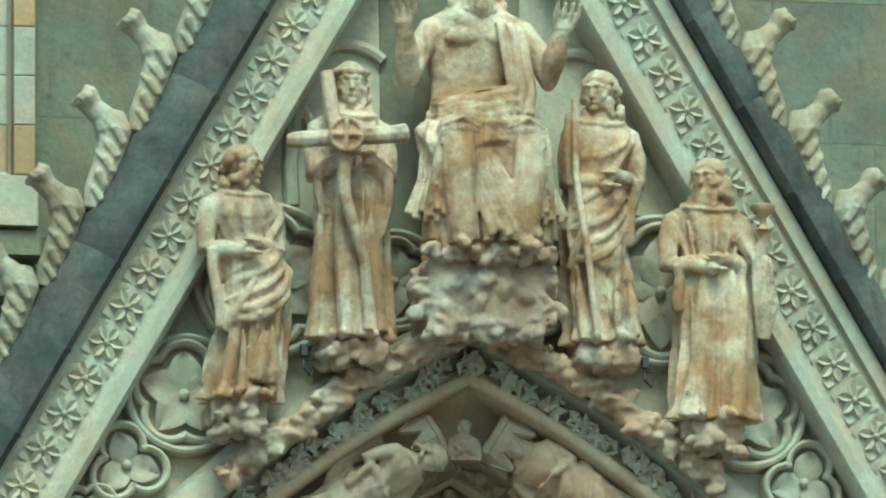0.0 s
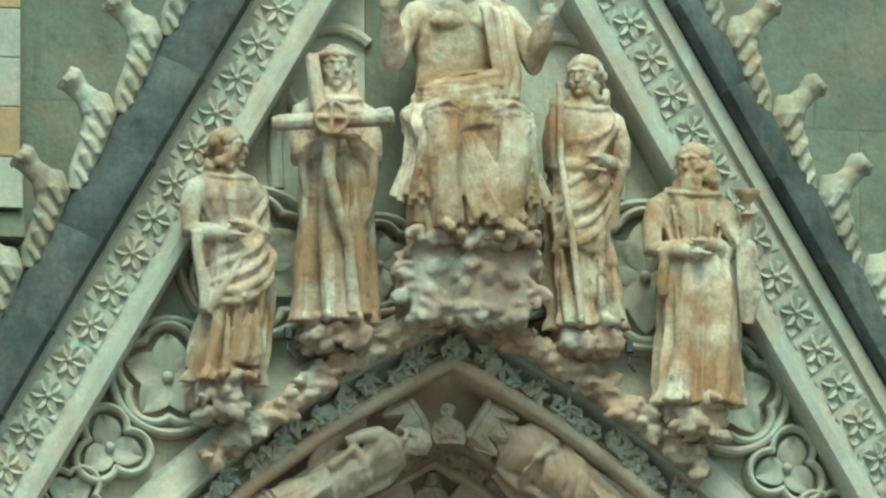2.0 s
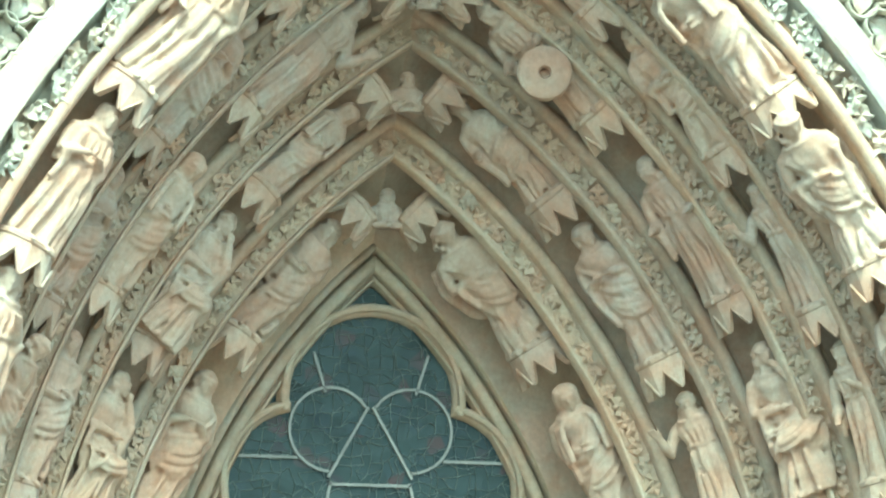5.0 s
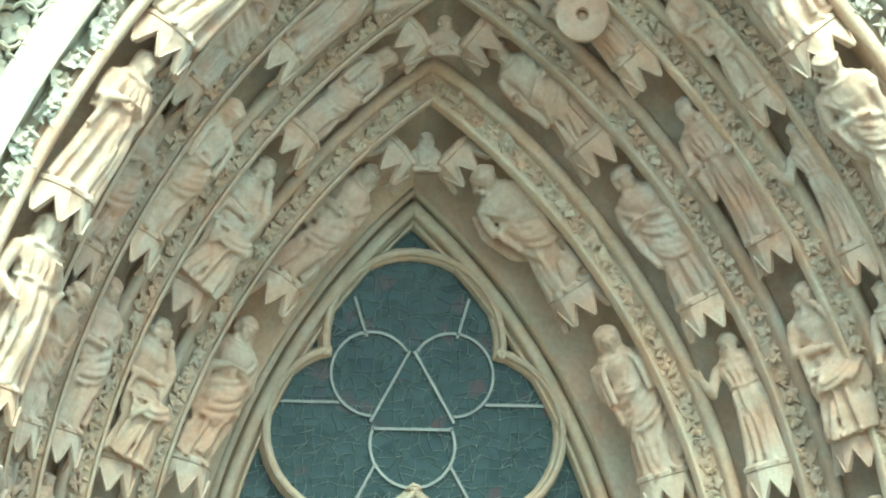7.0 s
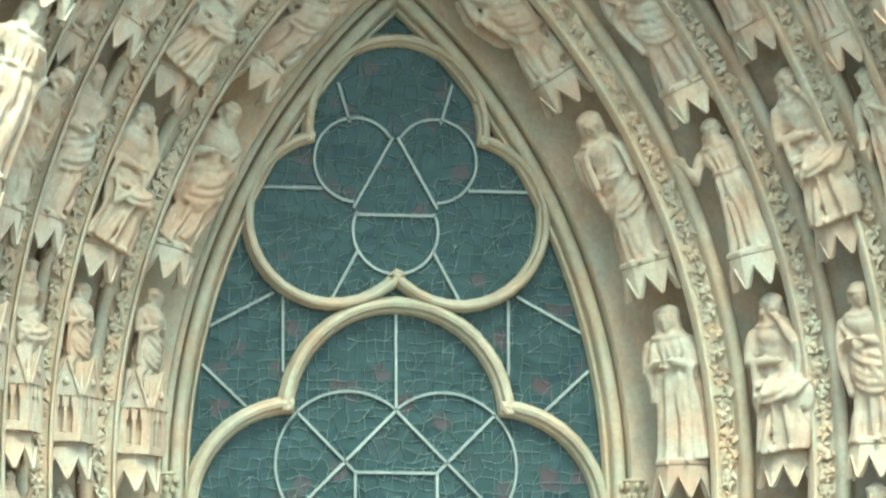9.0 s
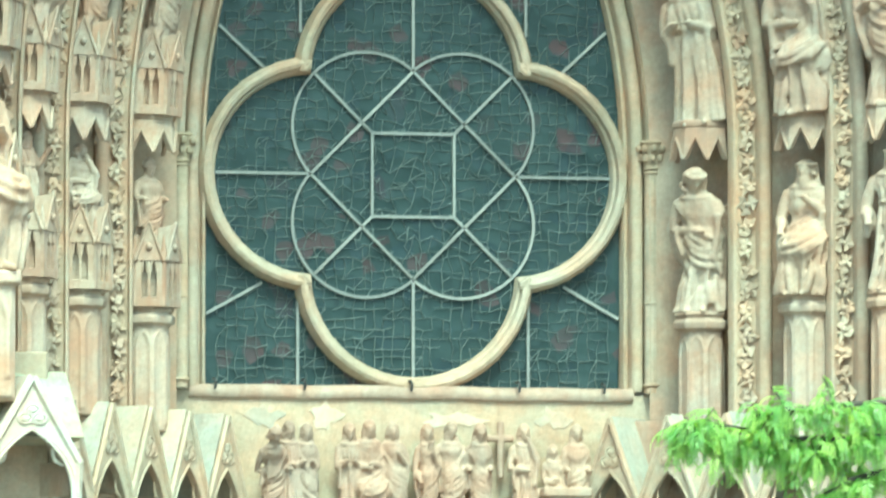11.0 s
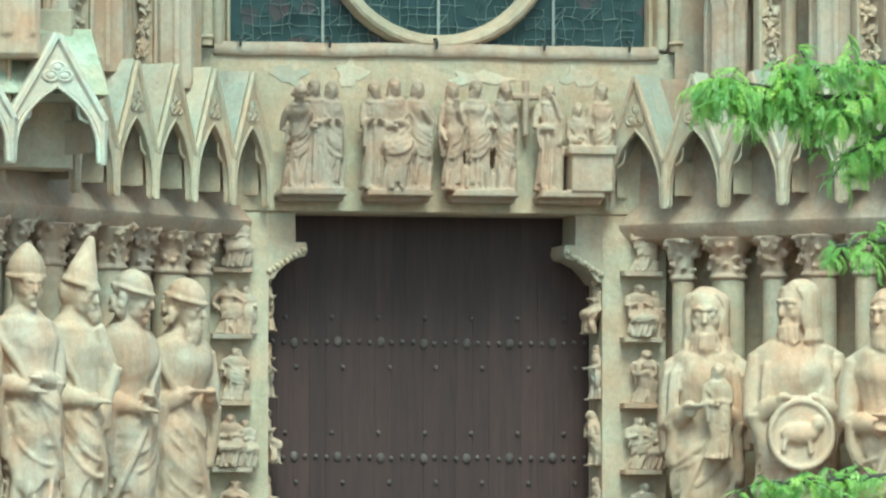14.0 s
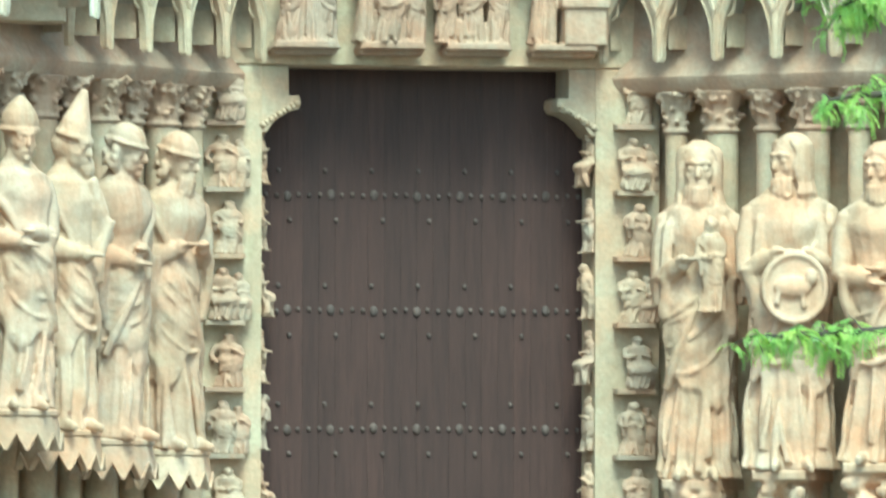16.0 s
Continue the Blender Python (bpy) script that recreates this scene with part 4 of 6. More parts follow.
def tabernacle():
    """Three-sided gabled house: walls with open lancets, steep gables, a slim pinnacle at each corner."""
    pieces = []
    corner = [Vector((0.24 * math.cos(a), 0.24 * math.sin(a), 0)) for a in (radians(-180), radians(-120), radians(-60), radians(0))]
    for p, q in zip(corner, corner[1:]):
        t = (q - p).normalized()
        n = Vector((t.y, -t.x, 0))
        w = (q - p).length
        walls, gables = Build(), Build()
        P = lambda x, z, o=0.0: p + t * (x * w) + n * o + Vector((0, 0, z))
        # jambs, sill and lancet head round an opening
        for x0, x1 in ((0.0, 0.22), (0.45, 0.55), (0.78, 1.0)):
            walls.grid([[P(x0, z), P(x0, z, 0.03), P(x1, z, 0.03), P(x1, z)] for z in (0.0, 0.46)])
        walls.grid([[P(x, 0.0, 0.035), P(x, 0.07, 0.035), P(x, 0.08, 0.0)] for x in (0, 1)])
        walls.add([P(x, z, -0.05) for x, z in ((0, 0), (1, 0), (1, 0.5), (0, 0.5))], [(0, 1, 2, 3)])
        for c in (0.335, 0.665):
            walls.tube([P(c - 0.11, 0.30, 0.02), P(c - 0.08, 0.37, 0.02), P(c, 0.43, 0.02), P(c + 0.08, 0.37, 0.02), P(c + 0.11, 0.30, 0.02)], 0.014, 5)
        gables.add([P(0, 0.40, 0.04), P(1, 0.40, 0.04), P(0.5, 0.72, 0.05), P(0.5, 0.70, -0.12), P(0, 0.40, -0.06), P(1, 0.40, -0.06)], [(0, 1, 2), (0, 2, 3, 4), (1, 5, 3, 2)])
        gables.tube([P(-0.02, 0.40, 0.045), P(0.5, 0.73, 0.055), P(1.02, 0.40, 0.045)], 0.018, 6)
        gables.ball(P(0.5, 0.52, 0.05), (0.035, 0.03, 0.035), 7, 5)
        pieces += [("house_wall", walls.mesh("house_wall", FIGURE, False)), ("house_gable", gables.mesh("house_gable", FIGURE, True, 30))]
    for p in corner:
        pins = Build().tube([p * 1.06 + Vector((0, 0, z)) for z in (0.0, 0.42, 0.44, 0.47, 0.62)], [0.024, 0.024, 0.034, 0.026, 0.004], 6)
        pieces.append(("pinnacle", pins.mesh("pinnacle", FIGURE, True, 40)))
    return pieces


TABERNACLE = tabernacle()


def bust(me):
    """Head and shoulders of a figure."""
    bm = bmesh.new()
    bm.from_mesh(me)
    bmesh.ops.bisect_plane(bm, geom=bm.verts[:] + bm.edges[:] + bm.faces[:], plane_co=(0, 0, 0.54), plane_no=(0, 0, 1), clear_inner=True)
    bmesh.ops.holes_fill(bm, edges=[e for e in bm.edges if e.is_boundary])
    out = bpy.data.meshes.new("crown_bust")
    bm.to_mesh(out)
    bm.free()
    out.materials.append(FIGURE)
    return out


BUSTS = [bust(NICHE[k]) for k in (0, 8, 4, 7, 3)]
rnd = random.Random(21)
group = "figures in the archivolts"
for side in (-1, 1):
    for j in range(5):
        _, arch = ring_frame(j, 0, side)
        feet = [q + 0.33 for q in FEET[j][side < 0]]
        last = arch.length - (0.55 if j < 4 else 0.5)
        for k, s in enumerate(feet):
            foot = s
            housed = side < 0 and j < 4 and k < 2
            s += 0.50 if housed else 0
            nxt = feet[k + 1] - 0.36 if k + 1 < len(feet) else last
            size = max(0.78, min(1.42, (nxt - s) / 1.0 + rnd.uniform(-0.05, 0.02)))
            v = rnd.randrange(len(NICHE))
            if side > 0 and j == 4:
                v = (1, 4, 8, 9, 5, 8)[k % 6]
            size *= 1.12 if j == 4 else 1
            m, _ = ring_frame(j, s + size * 0.45, side, -0.07 if j < 4 else -0.19)
            up = m.to_3x3().col[2]
            at = Matrix.Translation(-up * size * 0.45) @ m @ Matrix.Rotation(radians(rnd.uniform(-14, 14)), 4, "Z") @ Matrix.Diagonal((size, size, size, 1))
            thing("niche_figure", NICHE[v], FIGURE, NICHE_LABEL[v], "statue", group, at=at)
            if housed:
                m, _ = ring_frame(j, foot, side, -0.10)
                root = holder("tabernacle", "little gabled stone house with lancets under a figure", "tabernacle", "tabernacles of the archivolts", at=m @ Matrix.Rotation(radians(24), 4, "Z"))
                for name, me in TABERNACLE:
                    part(name, me, FIGURE, root)
            m, _ = ring_frame(j, foot - 0.33, side, -0.06 if j < 4 else -0.14)
            wide = (0.92, 0.92, 0.90, 0.88, 1.12)[j]
            if k:
                thing("niche_canopy", CANOPY, FIGURE, "small zigzag stone canopy between two archivolt figures", "canopy", "canopies of the archivolts", at=m @ Matrix.Diagonal((wide, wide, 1, 1)))
            else:
                # pedestal with blind lancets on the foot of the archivolt
                ped = Build()
                oct8 = lambda r, z: [(r * math.cos(a * math.pi / 4 + 0.39), r * math.sin(a * math.pi / 4 + 0.39), z) for a in range(8)]
                ped.grid([oct8(0.20, -0.75), oct8(0.20, 0.17), oct8(0.25, 0.19), oct8(0.26, 0.25), oct8(0.22, 0.29), oct8(0.25, 0.31), oct8(0.24, 0.34)], True, True)
                for a in range(8):
                    c, sn = math.cos(a * math.pi / 4), math.sin(a * math.pi / 4)
                    n_, t_ = Vector((c, sn, 0)), Vector((-sn, c, 0))
                    ped.tube([n_ * 0.19 + t_ * x + Vector((0, 0, z)) for x, z in ((-0.062, -0.7), (-0.062, 0.0), (-0.04, 0.07), (0.0, 0.13), (0.04, 0.07), (0.062, 0.0), (0.062, -0.7))], 0.013, 5)
                thing("niche_pedestal", fused(ped, "niche_pedestal", FIGURE, 0.012, 1), FIGURE, "octagonal stone pedestal with blind lancets", "pedestal", "pedestals of the archivolts", at=m)
        # bust on the crown of the arch between two canopies
        if side > 0:
            (w0, a0, y0), (w1, a1, y1) = RIBS[j], RIBS[j + 1]
            top = Vector((0, (y0 + y1) / 2 - 0.02, (a0 + a1) / 2))
            thing("crown_bust", BUSTS[j], FIGURE, "small stone bust on the crown of the arch", "statue", "busts on the arch crowns", at=Matrix.Translation(top + Vector((0, -0.10, -0.86))) @ Matrix.Diagonal((0.80, 0.75, 0.80, 1)))
        m, _ = ring_frame(j, arch.length - 0.62, side, -0.08)
        thing("niche_canopy", CANOPY, FIGURE, "small zigzag stone canopy at the arch crown", "canopy", "canopies of the archivolts", at=m @ Matrix.Diagonal((0.85, 0.85, 0.9, 1)))

mill = Build()
mill.grid([[(r * math.cos(a), y, r * math.sin(a)) for a in np.linspace(0, 2 * math.pi, 33)[:-1]] for r, y in ((0.045, 0.06), (0.045, -0.05), (0.06, -0.07), (0.20, -0.075), (0.235, -0.05), (0.24, 0.0), (0.235, 0.08))], True)
mill.ball((0, 0.04, 0), (0.06, 0.02, 0.06), 8, 5)
m, arch = ring_frame(2, 6.35, 1, -0.12)
thing("millstone", mill, RELIEF, "round pierced stone millstone held by an archivolt figure", "millstone", at=Matrix.Translation((1.02, -2.62, 15.17)) @ Matrix.Rotation(radians(-12), 4, "Z"))

# leaves on the ribs
def leaf_mesh(seed, size, mat):
    """A sprig of three lobed leaves with raised tips, sunk veins and a bud."""
    r = random.Random(seed)
    b = Build()
    for k in range(3):
        a = r.uniform(-0.4, 0.4) + k * 2.1
        c = Vector((0.30 * math.cos(a), -0.05, 0.30 * math.sin(a)))
        n = 8
        pts = [c + Vector((0, -0.10, 0))]
        for i in range(n):
            q = a + 2 * math.pi * i / n
            far = (0.44 if i % 2 == 0 else 0.27) * r.uniform(0.6, 1.3)
            pts.append(c + Vector((far * math.cos(q), (-0.30 if i % 2 == 0 else 0.0) + r.uniform(-0.22, 0.22), far * math.sin(q))))
        pts += [c + Vector((0.20 * math.cos(a + 2 * math.pi * i / n), 0.30, 0.20 * math.sin(a + 2 * math.pi * i / n))) for i in range(n)]
        b.add(pts, [(0, 1 + i, 1 + (i + 1) % n) for i in range(n)] + [(1 + i, 1 + n + i, 1 + n + (i + 1) % n, 1 + (i + 1) % n) for i in range(n)])
    b.ball((0, -0.22, 0), (0.15, 0.15, 0.15), 7, 5)
    b.v = [(x * size, y * size, z * size) for x, y, z in b.v]
    return b.mesh("carved_leaf", mat, True, 35)


LEAVES = [leaf_mesh(k, 0.19, VAULT) for k in range(6)]
PALE_LEAVES = [leaf_mesh(k + 10, 0.19, PALE) for k in range(6)]
rnd = random.Random(8)
for side in (-1, 1):
    for j in range(1, 5):
        w, a, y = RIBS[j]
        arch = Arch(w, a)
        band = holder("leaf_band", "band of carved stone foliage along an archivolt rib", "foliage band", "foliage bands", kind="structure")
        s = 7.15 - ZS
        while s < arch.length - 0.12:
            p, up, out = arch.at(s)
            p = p - out * (0.13 + rnd.uniform(-0.02, 0.02)) + Vector((0, y + 0.045, 0))
            back = (out * 0.45 + Vector((0, 1, 0))).normalized()
            right = back.cross(up)
            R = Matrix([flip(c, side) for c in (right, back, up)]).transposed().to_4x4()
            part("carved_leaf", LEAVES[rnd.randrange(6)], VAULT, band, "", Matrix.Translation(flip(p, side)) @ R @ Matrix.Rotation(rnd.uniform(0, 6.28), 4, "Y") @ Matrix.Diagonal((0.84, 0.42, 0.84, 1)))
            s += 0.19
    # larger leaves of the frieze in the front arch
    band = holder("leaf_band", "frieze of crisp carved leaves on the front arch", "foliage band", "foliage bands", kind="structure")
    s = 1.5
    while s < FRONT.length - 0.1:
        p, up, out = FRONT.at(s)
        p = p - out * (0.24 + 0.05 * math.sin(9 * s)) + Vector((0, -4.10, 0))
        back = (out * 0.3 + Vector((0, 1, 0))).normalized()
        right = back.cross(up)
        R = Matrix([flip(c, side) for c in (right, back, up)]).transposed().to_4x4()
        part("carved_leaf", PALE_LEAVES[rnd.randrange(6)], PALE, band, "", Matrix.Translation(flip(p, side)) @ R @ Matrix.Rotation(rnd.uniform(0, 6.28), 4, "Y") @ Matrix.Diagonal((1.1, 0.9, 1.0, 1)))
        s += 0.15 if math.sin(9 * s) > -0.2 else 0.26

# ---- gable carvings ----
def foil_ring(n, d, r, turn=90):
    """Outline of n equal lobes of radius r, d from the middle."""
    half = math.pi / n
    c = d * math.cos(half) + math.sqrt(max(r * r - (d * math.sin(half)) ** 2, 0))
    at = lambda a, k: (k * math.cos(a), k * math.sin(a))
    return foil_path([(at(a, d), at(a - half, c), at(a + half, c)) for a in [radians(turn) + 2 * math.pi * k / n for k in range(n)]], 14)


RIM = [(-0.02, 0.13), (-0.02, 0.0), (-0.005, -0.035), (0.02, -0.05), (0.045, -0.035), (0.055, 0.0), (0.06, 0.13)]


def lobe_leaf(r, wide, depth):
    """A broad leaf along +z with a sunk midrib and lifted edges."""
    rows = []
    for i in range(9):
        u = i / 8
        half = wide * math.sin(math.pi * (0.08 + 0.90 * u) ** 0.85) ** 0.75
        rows.append([(half * q, -depth * (0.25 + 0.9 * math.sin(math.pi * u * 0.9)) * (0.35 + 0.65 * abs(q)) + 0.02 * q * q * q * q, r * (0.05 + 0.95 * u)) for q in (-1, -0.8, -0.4, 0, 0.4, 0.8, 1)])
    return Build().grid(rows)


def foil_panel(x, z, n, d, r, turn, label, ring=0.0):
    """Sunk foil in the gable: moulded rim, hollow field, one leaf in each lobe and a bud."""
    name = "roundel" if ring else "foil_panel"
    root = holder(name, label, "roundel" if ring else "foil panel", "foils of the gable", at=pose(x, -4.0, z))
    k = r / 0.2 if r < 0.2 else 1
    path = foil_ring(n, d, r, turn)
    part("rim", moulded(path, [(o * k, y) for o, y in RIM]), PALE, root)
    part("field", Build().grid([[(px * u, y, pz * u) for px, pz in path] for u, y in ((1.0, 0.07), (0.93, 0.11), (0.5, 0.125), (0.01, 0.12))], True), PALE, root)
    if ring:
        part("ring", moulded([(ring * math.cos(a), ring * math.sin(a)) for a in np.linspace(0, 2 * math.pi, 49)[:-1]], RIM), PALE, root)
        part("spandrel", Build().grid([[(px * u + ring * math.cos(math.atan2(pz, px)) * (1 - u), 0.05, pz * u + ring * math.sin(math.atan2(pz, px)) * (1 - u)) for px, pz in path] for u in (1.0, 0.0)], True), PALE, root)
    me = lobe_leaf((d + r) * 0.88, r * 0.74, 0.10 * k).mesh("leaf", PALE, True, 60)
    for q in range(n):
        part("leaf", me, PALE, root, "", pose(0, 0.085, 0, 0, 90 - turn + 360 * q / n, 0))
    part("bud", Build().ball((0, 0.04, 0), (0.05 * k, 0.05, 0.05 * k), 10, 7), PALE, root)


for side in (-1, 1):
    foil_panel(side * 2.46, 17.26, 5, 0.225, 0.205, 90, "round sunken stone panel with a five-petalled flower", 0.475)
    foil_panel(side * 1.72, 18.28, 6, 0.31, 0.25, 90, "round sunken stone panel behind the gable statues", 0.62)
    foil_panel(side * 0.62, 18.30, 6, 0.19, 0.16, 90, "round sunken stone panel behind the gable statues", 0.40)
    foil_panel(side * 2.96, 16.64, 3, 0.165, 0.17, 90 - side * 15, "sunken pale stone trefoil with three leaves")
    for x, z, r, q in ((3.30, 16.19, 0.135, 50), (3.53, 15.80, 0.125, 85), (3.77, 15.42, 0.115, 60), (3.98, 15.06, 0.105, 80), (4.17, 14.72, 0.10, 55), (4.36, 14.38, 0.095, 80)):
        foil_panel(side * x, z, 4, r * 1.05, r, q, "sunken pale stone quatrefoil with four leaves")

# blind trefoil arch behind the standing figures
tracery = holder("gable_tracery", "pale blind tracery arch in the gable", "tracery", kind="structure")
for side in (-1, 1):
    pts = [(side * x, z) for x, z in ((1.50, 18.95), (1.52, 19.3), (1.48, 19.7), (1.36, 20.15), (1.16, 20.55), (0.9, 20.85), (0.6, 21.1), (0.3, 21.25), (0, 21.3))]
    part("arch_moulding", Build().tube([(x, -3.90, z) for x, z in pts], 0.07, 8), PALE, tracery)
    pts = [(side * (1.0 + 0.43 * math.cos(a)), 19.95 + 0.43 * math.sin(a)) for a in np.linspace(radians(-40), radians(135), 16)]
    part("foil_moulding", Build().tube([(x, -3.89, z) for x, z in pts], 0.055, 8), PALE, tracery)
# Darker wall stone, laid just in front of the gable wall.
part("dark_slot", Build().box((-0.72, -3.872, 18.6), (0.52, -3.7, 21.0)), BLOCK, tracery, "grey-green backing slab on the gable wall")

# clouds along the hood over the arch
rnd = random.Random(17)


def clouds(b, p, n, spread, size):
    for _ in range(n):
        c = p + Vector((rnd.uniform(-1, 1) * spread[0], rnd.uniform(-1, 0.6) * spread[1], rnd.uniform(-1, 1) * spread[2]))
        r = size * rnd.uniform(0.45, 1.15)
        k = len(b.v)
        b.ball(c, (r * rnd.uniform(0.9, 1.5), r * 0.9, r * rnd.uniform(0.6, 1.0)), 10, 7, Matrix.Rotation(rnd.uniform(-0.9, 0.9), 3, "Y"))
        b.v[k:] = [tuple(Vector(p) + 0.03 * noise.noise_vector(Vector(p) * 13)) for p in b.v[k:]]


hood = Build()
x = -2.15
while x < 2.16:
    z = FRONT.z_at(x)
    o = (Vector((x, 0, z)) - Vector((math.copysign(-FRONT.c, x), 0, ZS))).normalized()
    clouds(hood, Vector((x, -4.36, z)) + o * 0.02, 13, (0.08, 0.10, 0.095), 0.062)
    x += 0.085
thing("cloud_hood", fused(hood, "cloud_hood", CLOUD, 0.016, 2), CLOUD, "brown-grey carved stone clouds over the arch", "hood mould", kind="structure")

# ---- statues of the gable ----
st = scaled(figure(1, seg=110, rows=96, arms="fold", head="hair", turn=50, fold=1.55, slim=1.0, sway=0.05), 2.24, 1.08)
thing("gable_statue", fused(st, "gable_statue", STATUE, 0.0125, 1), STATUE, "stained stone figure clasping its mantle on clouds", "statue", "statues of the gable", at=pose(-2.06, -4.42, 17.12, 0, 0, 8), angle=60)

st = scaled(figure(2, seg=110, rows=96, arms="book", head="band", turn=-5, fold=1.5, mantle=False, sway=0.0), 2.46, 1.0)
st.tube([(-0.62, -0.40, 1.66), (-0.55, -0.42, 1.66), (0.30, -0.40, 1.74), (0.42, -0.38, 1.76)], [0.05, 0.075, 0.08, 0.09], 8)
st.tube([(-0.13, -0.42, 1.78), (-0.13, -0.43, 1.2), (0.05, -0.40, 0.62), (0.10, -0.34, 0.05)], [0.06, 0.06, 0.05, 0.07], 8)
st.tube([(-0.16, -0.36, 1.7), (-0.2, -0.22, 2.0), (-0.22, -0.16, 2.32)], [0.06, 0.07, 0.06], 8)
st.tube([(-0.13, -0.44, 1.70), (-0.13, -0.52, 1.70)], [0.145, 0.145], 20)
st.tube([(-0.13 + 0.14 * math.cos(a), -0.53, 1.70 + 0.14 * math.sin(a)) for a in np.linspace(0, 6.28, 25)], 0.022, 6)
st.tube([(-0.26, -0.54, 1.70), (0.0, -0.54, 1.70)], 0.02, 6).tube([(-0.13, -0.54, 1.57), (-0.13, -0.54, 1.83)], 0.02, 6)
thing("gable_statue", fused(st, "gable_statue", STATUE, 0.0125, 1), STATUE, "stained stone figure carrying a wheel-headed cross", "statue", "statues of the gable", at=pose(-1.10, -4.42, 17.66), angle=60)

st = scaled(figure(3, SIT, seg=110, rows=96, arms="raise", head="hair", beard=True, fold=1.2, slim=1.12, sway=0.0, collar=False, bare=True), 2.78, 1.12)
for sx in (-1, 1):
    st.ball((sx * 0.29, -0.54, 1.08), (0.18, 0.22, 0.16), 16, 10)
    st.tube([(sx * 0.30, -0.60, 1.05), (sx * 0.31, -0.62, 0.7), (sx * 0.27, -0.60, 0.3), (sx * 0.24, -0.58, 0.12)], [0.15, 0.15, 0.14, 0.13], 12)
    for k in range(5):
        st.tube([(sx * (0.22 + 0.05 * k), -0.70 + 0.02 * k, 1.18), (sx * (0.2 + 0.07 * k), -0.72 + 0.03 * k, 0.8), (sx * (0.2 + 0.09 * k), -0.66 + 0.05 * k, 0.3)], [0.02, 0.04, 0.03], 6)
st.ball((0, -0.46, 0.62), (0.34, 0.17, 0.56), 20, 14)
for k in range(7):
    u = k / 6
    st.tube([(-0.34 + 0.30 * u, -0.72 + 0.10 * u, 1.02 - 0.05 * u), (-0.22 + 0.30 * u, -0.67, 0.70), (-0.10 + 0.34 * u, -0.66, 0.42), (-0.02 + 0.42 * u, -0.68, 0.16 + 0.05 * (k % 2))], [0.014, 0.034, 0.046, 0.040], 8, 0.8)
for k in range(5):
    x = -0.24 + 0.12 * k
    st.tube([(x * 0.6 - 0.05, -0.57, 1.02), (x * 0.8, -0.58 - 0.02 * (k % 2), 0.7), (x + 0.05, -0.61, 0.4), (x * 1.2 + 0.10, -0.63, 0.12)], [0.015, 0.03, 0.042, 0.05], 7)
for k in range(3):
    st.tube([(-0.30, -0.66, 1.10 - 0.12 * k), (-0.10, -0.60, 0.86 - 0.16 * k), (0.12, -0.60, 0.82 - 0.16 * k), (0.28, -0.66, 1.06 - 0.14 * k)], [0.012, 0.024, 0.024, 0.012], 7)
for k in range(4):
    st.tube([(-0.40, -0.30, 1.36 - 0.045 * k), (-0.2, -0.46 - 0.03 * k, 1.33 - 0.05 * k), (0.15, -0.46 - 0.03 * k, 1.36 - 0.05 * k), (0.42, -0.30, 1.46 - 0.05 * k)], [0.03, 0.038, 0.036, 0.03], 7)
# mantle gathered over one shoulder and rolled round the waist
for k in range(7):
    u = k / 6
    st.tube([(0.16 + 0.22 * u, 0.02, 2.24 - 0.06 * u), (0.13 + 0.26 * u, -0.30 + 0.10 * u, 2.08 - 0.06 * u), (0.16 + 0.25 * u, -0.37 + 0.12 * u, 1.78), (0.20 + 0.24 * u, -0.40 + 0.10 * u, 1.50), (0.14 + 0.26 * u, -0.46 + 0.06 * u, 1.28)], [0.03, 0.042, 0.05, 0.05, 0.03] if k % 2 else [0.02, 0.022, 0.024, 0.022, 0.02], 8)
for k in range(9):
    z = 1.52 - 0.05 * k
    st.tube([(-0.43, -0.16, z - 0.08), (-0.30, -0.36 - 0.02 * k, z - 0.10 + 0.01 * (k % 3)), (-0.05, -0.44 - 0.025 * k, z - 0.04 - 0.03 * (k % 2)), (0.20, -0.42 - 0.025 * k, z), (0.42, -0.20, z + 0.08)], [0.02, 0.036, 0.044, 0.036, 0.02] if k % 2 else [0.012, 0.016, 0.018, 0.016, 0.012], 8)
# cloth drawn over the knees, hems that flare, and the bare feet
for sx in (-1, 1):
    for k in range(5):
        st.tube([(sx * 0.29 - 0.17, -0.66, 1.10 - 0.035 * k), (sx * 0.29, -0.77 + 0.02 * k, 1.16 - 0.085 * k), (sx * 0.29 + 0.17, -0.66, 1.10 - 0.035 * k)], [0.012, 0.022, 0.012], 7)
    st.tube([(sx * 0.26, -0.62, 0.12), (sx * 0.29, -0.80, 0.07), (sx * 0.31, -0.96, 0.03)], [0.075, 0.065, 0.04], 10, 0.8)
    for k in range(6):
        x = sx * (0.36 + 0.035 * k)
        st.tube([(x, -0.52 + 0.05 * k, 1.10), (x + sx * 0.03, -0.56 + 0.05 * k, 0.7), (x + sx * (0.05 + 0.02 * k), -0.60 + 0.05 * k, 0.34 + 0.05 * (k % 2))], [0.02, 0.034, 0.045], 7, 0.7)
thing("gable_statue", fused(st, "gable_statue", STATUE, 0.0125, 1), STATUE, "large seated stone figure with raised hands", "statue", "statues of the gable", at=pose(0.03, -4.38, 18.34), angle=60)

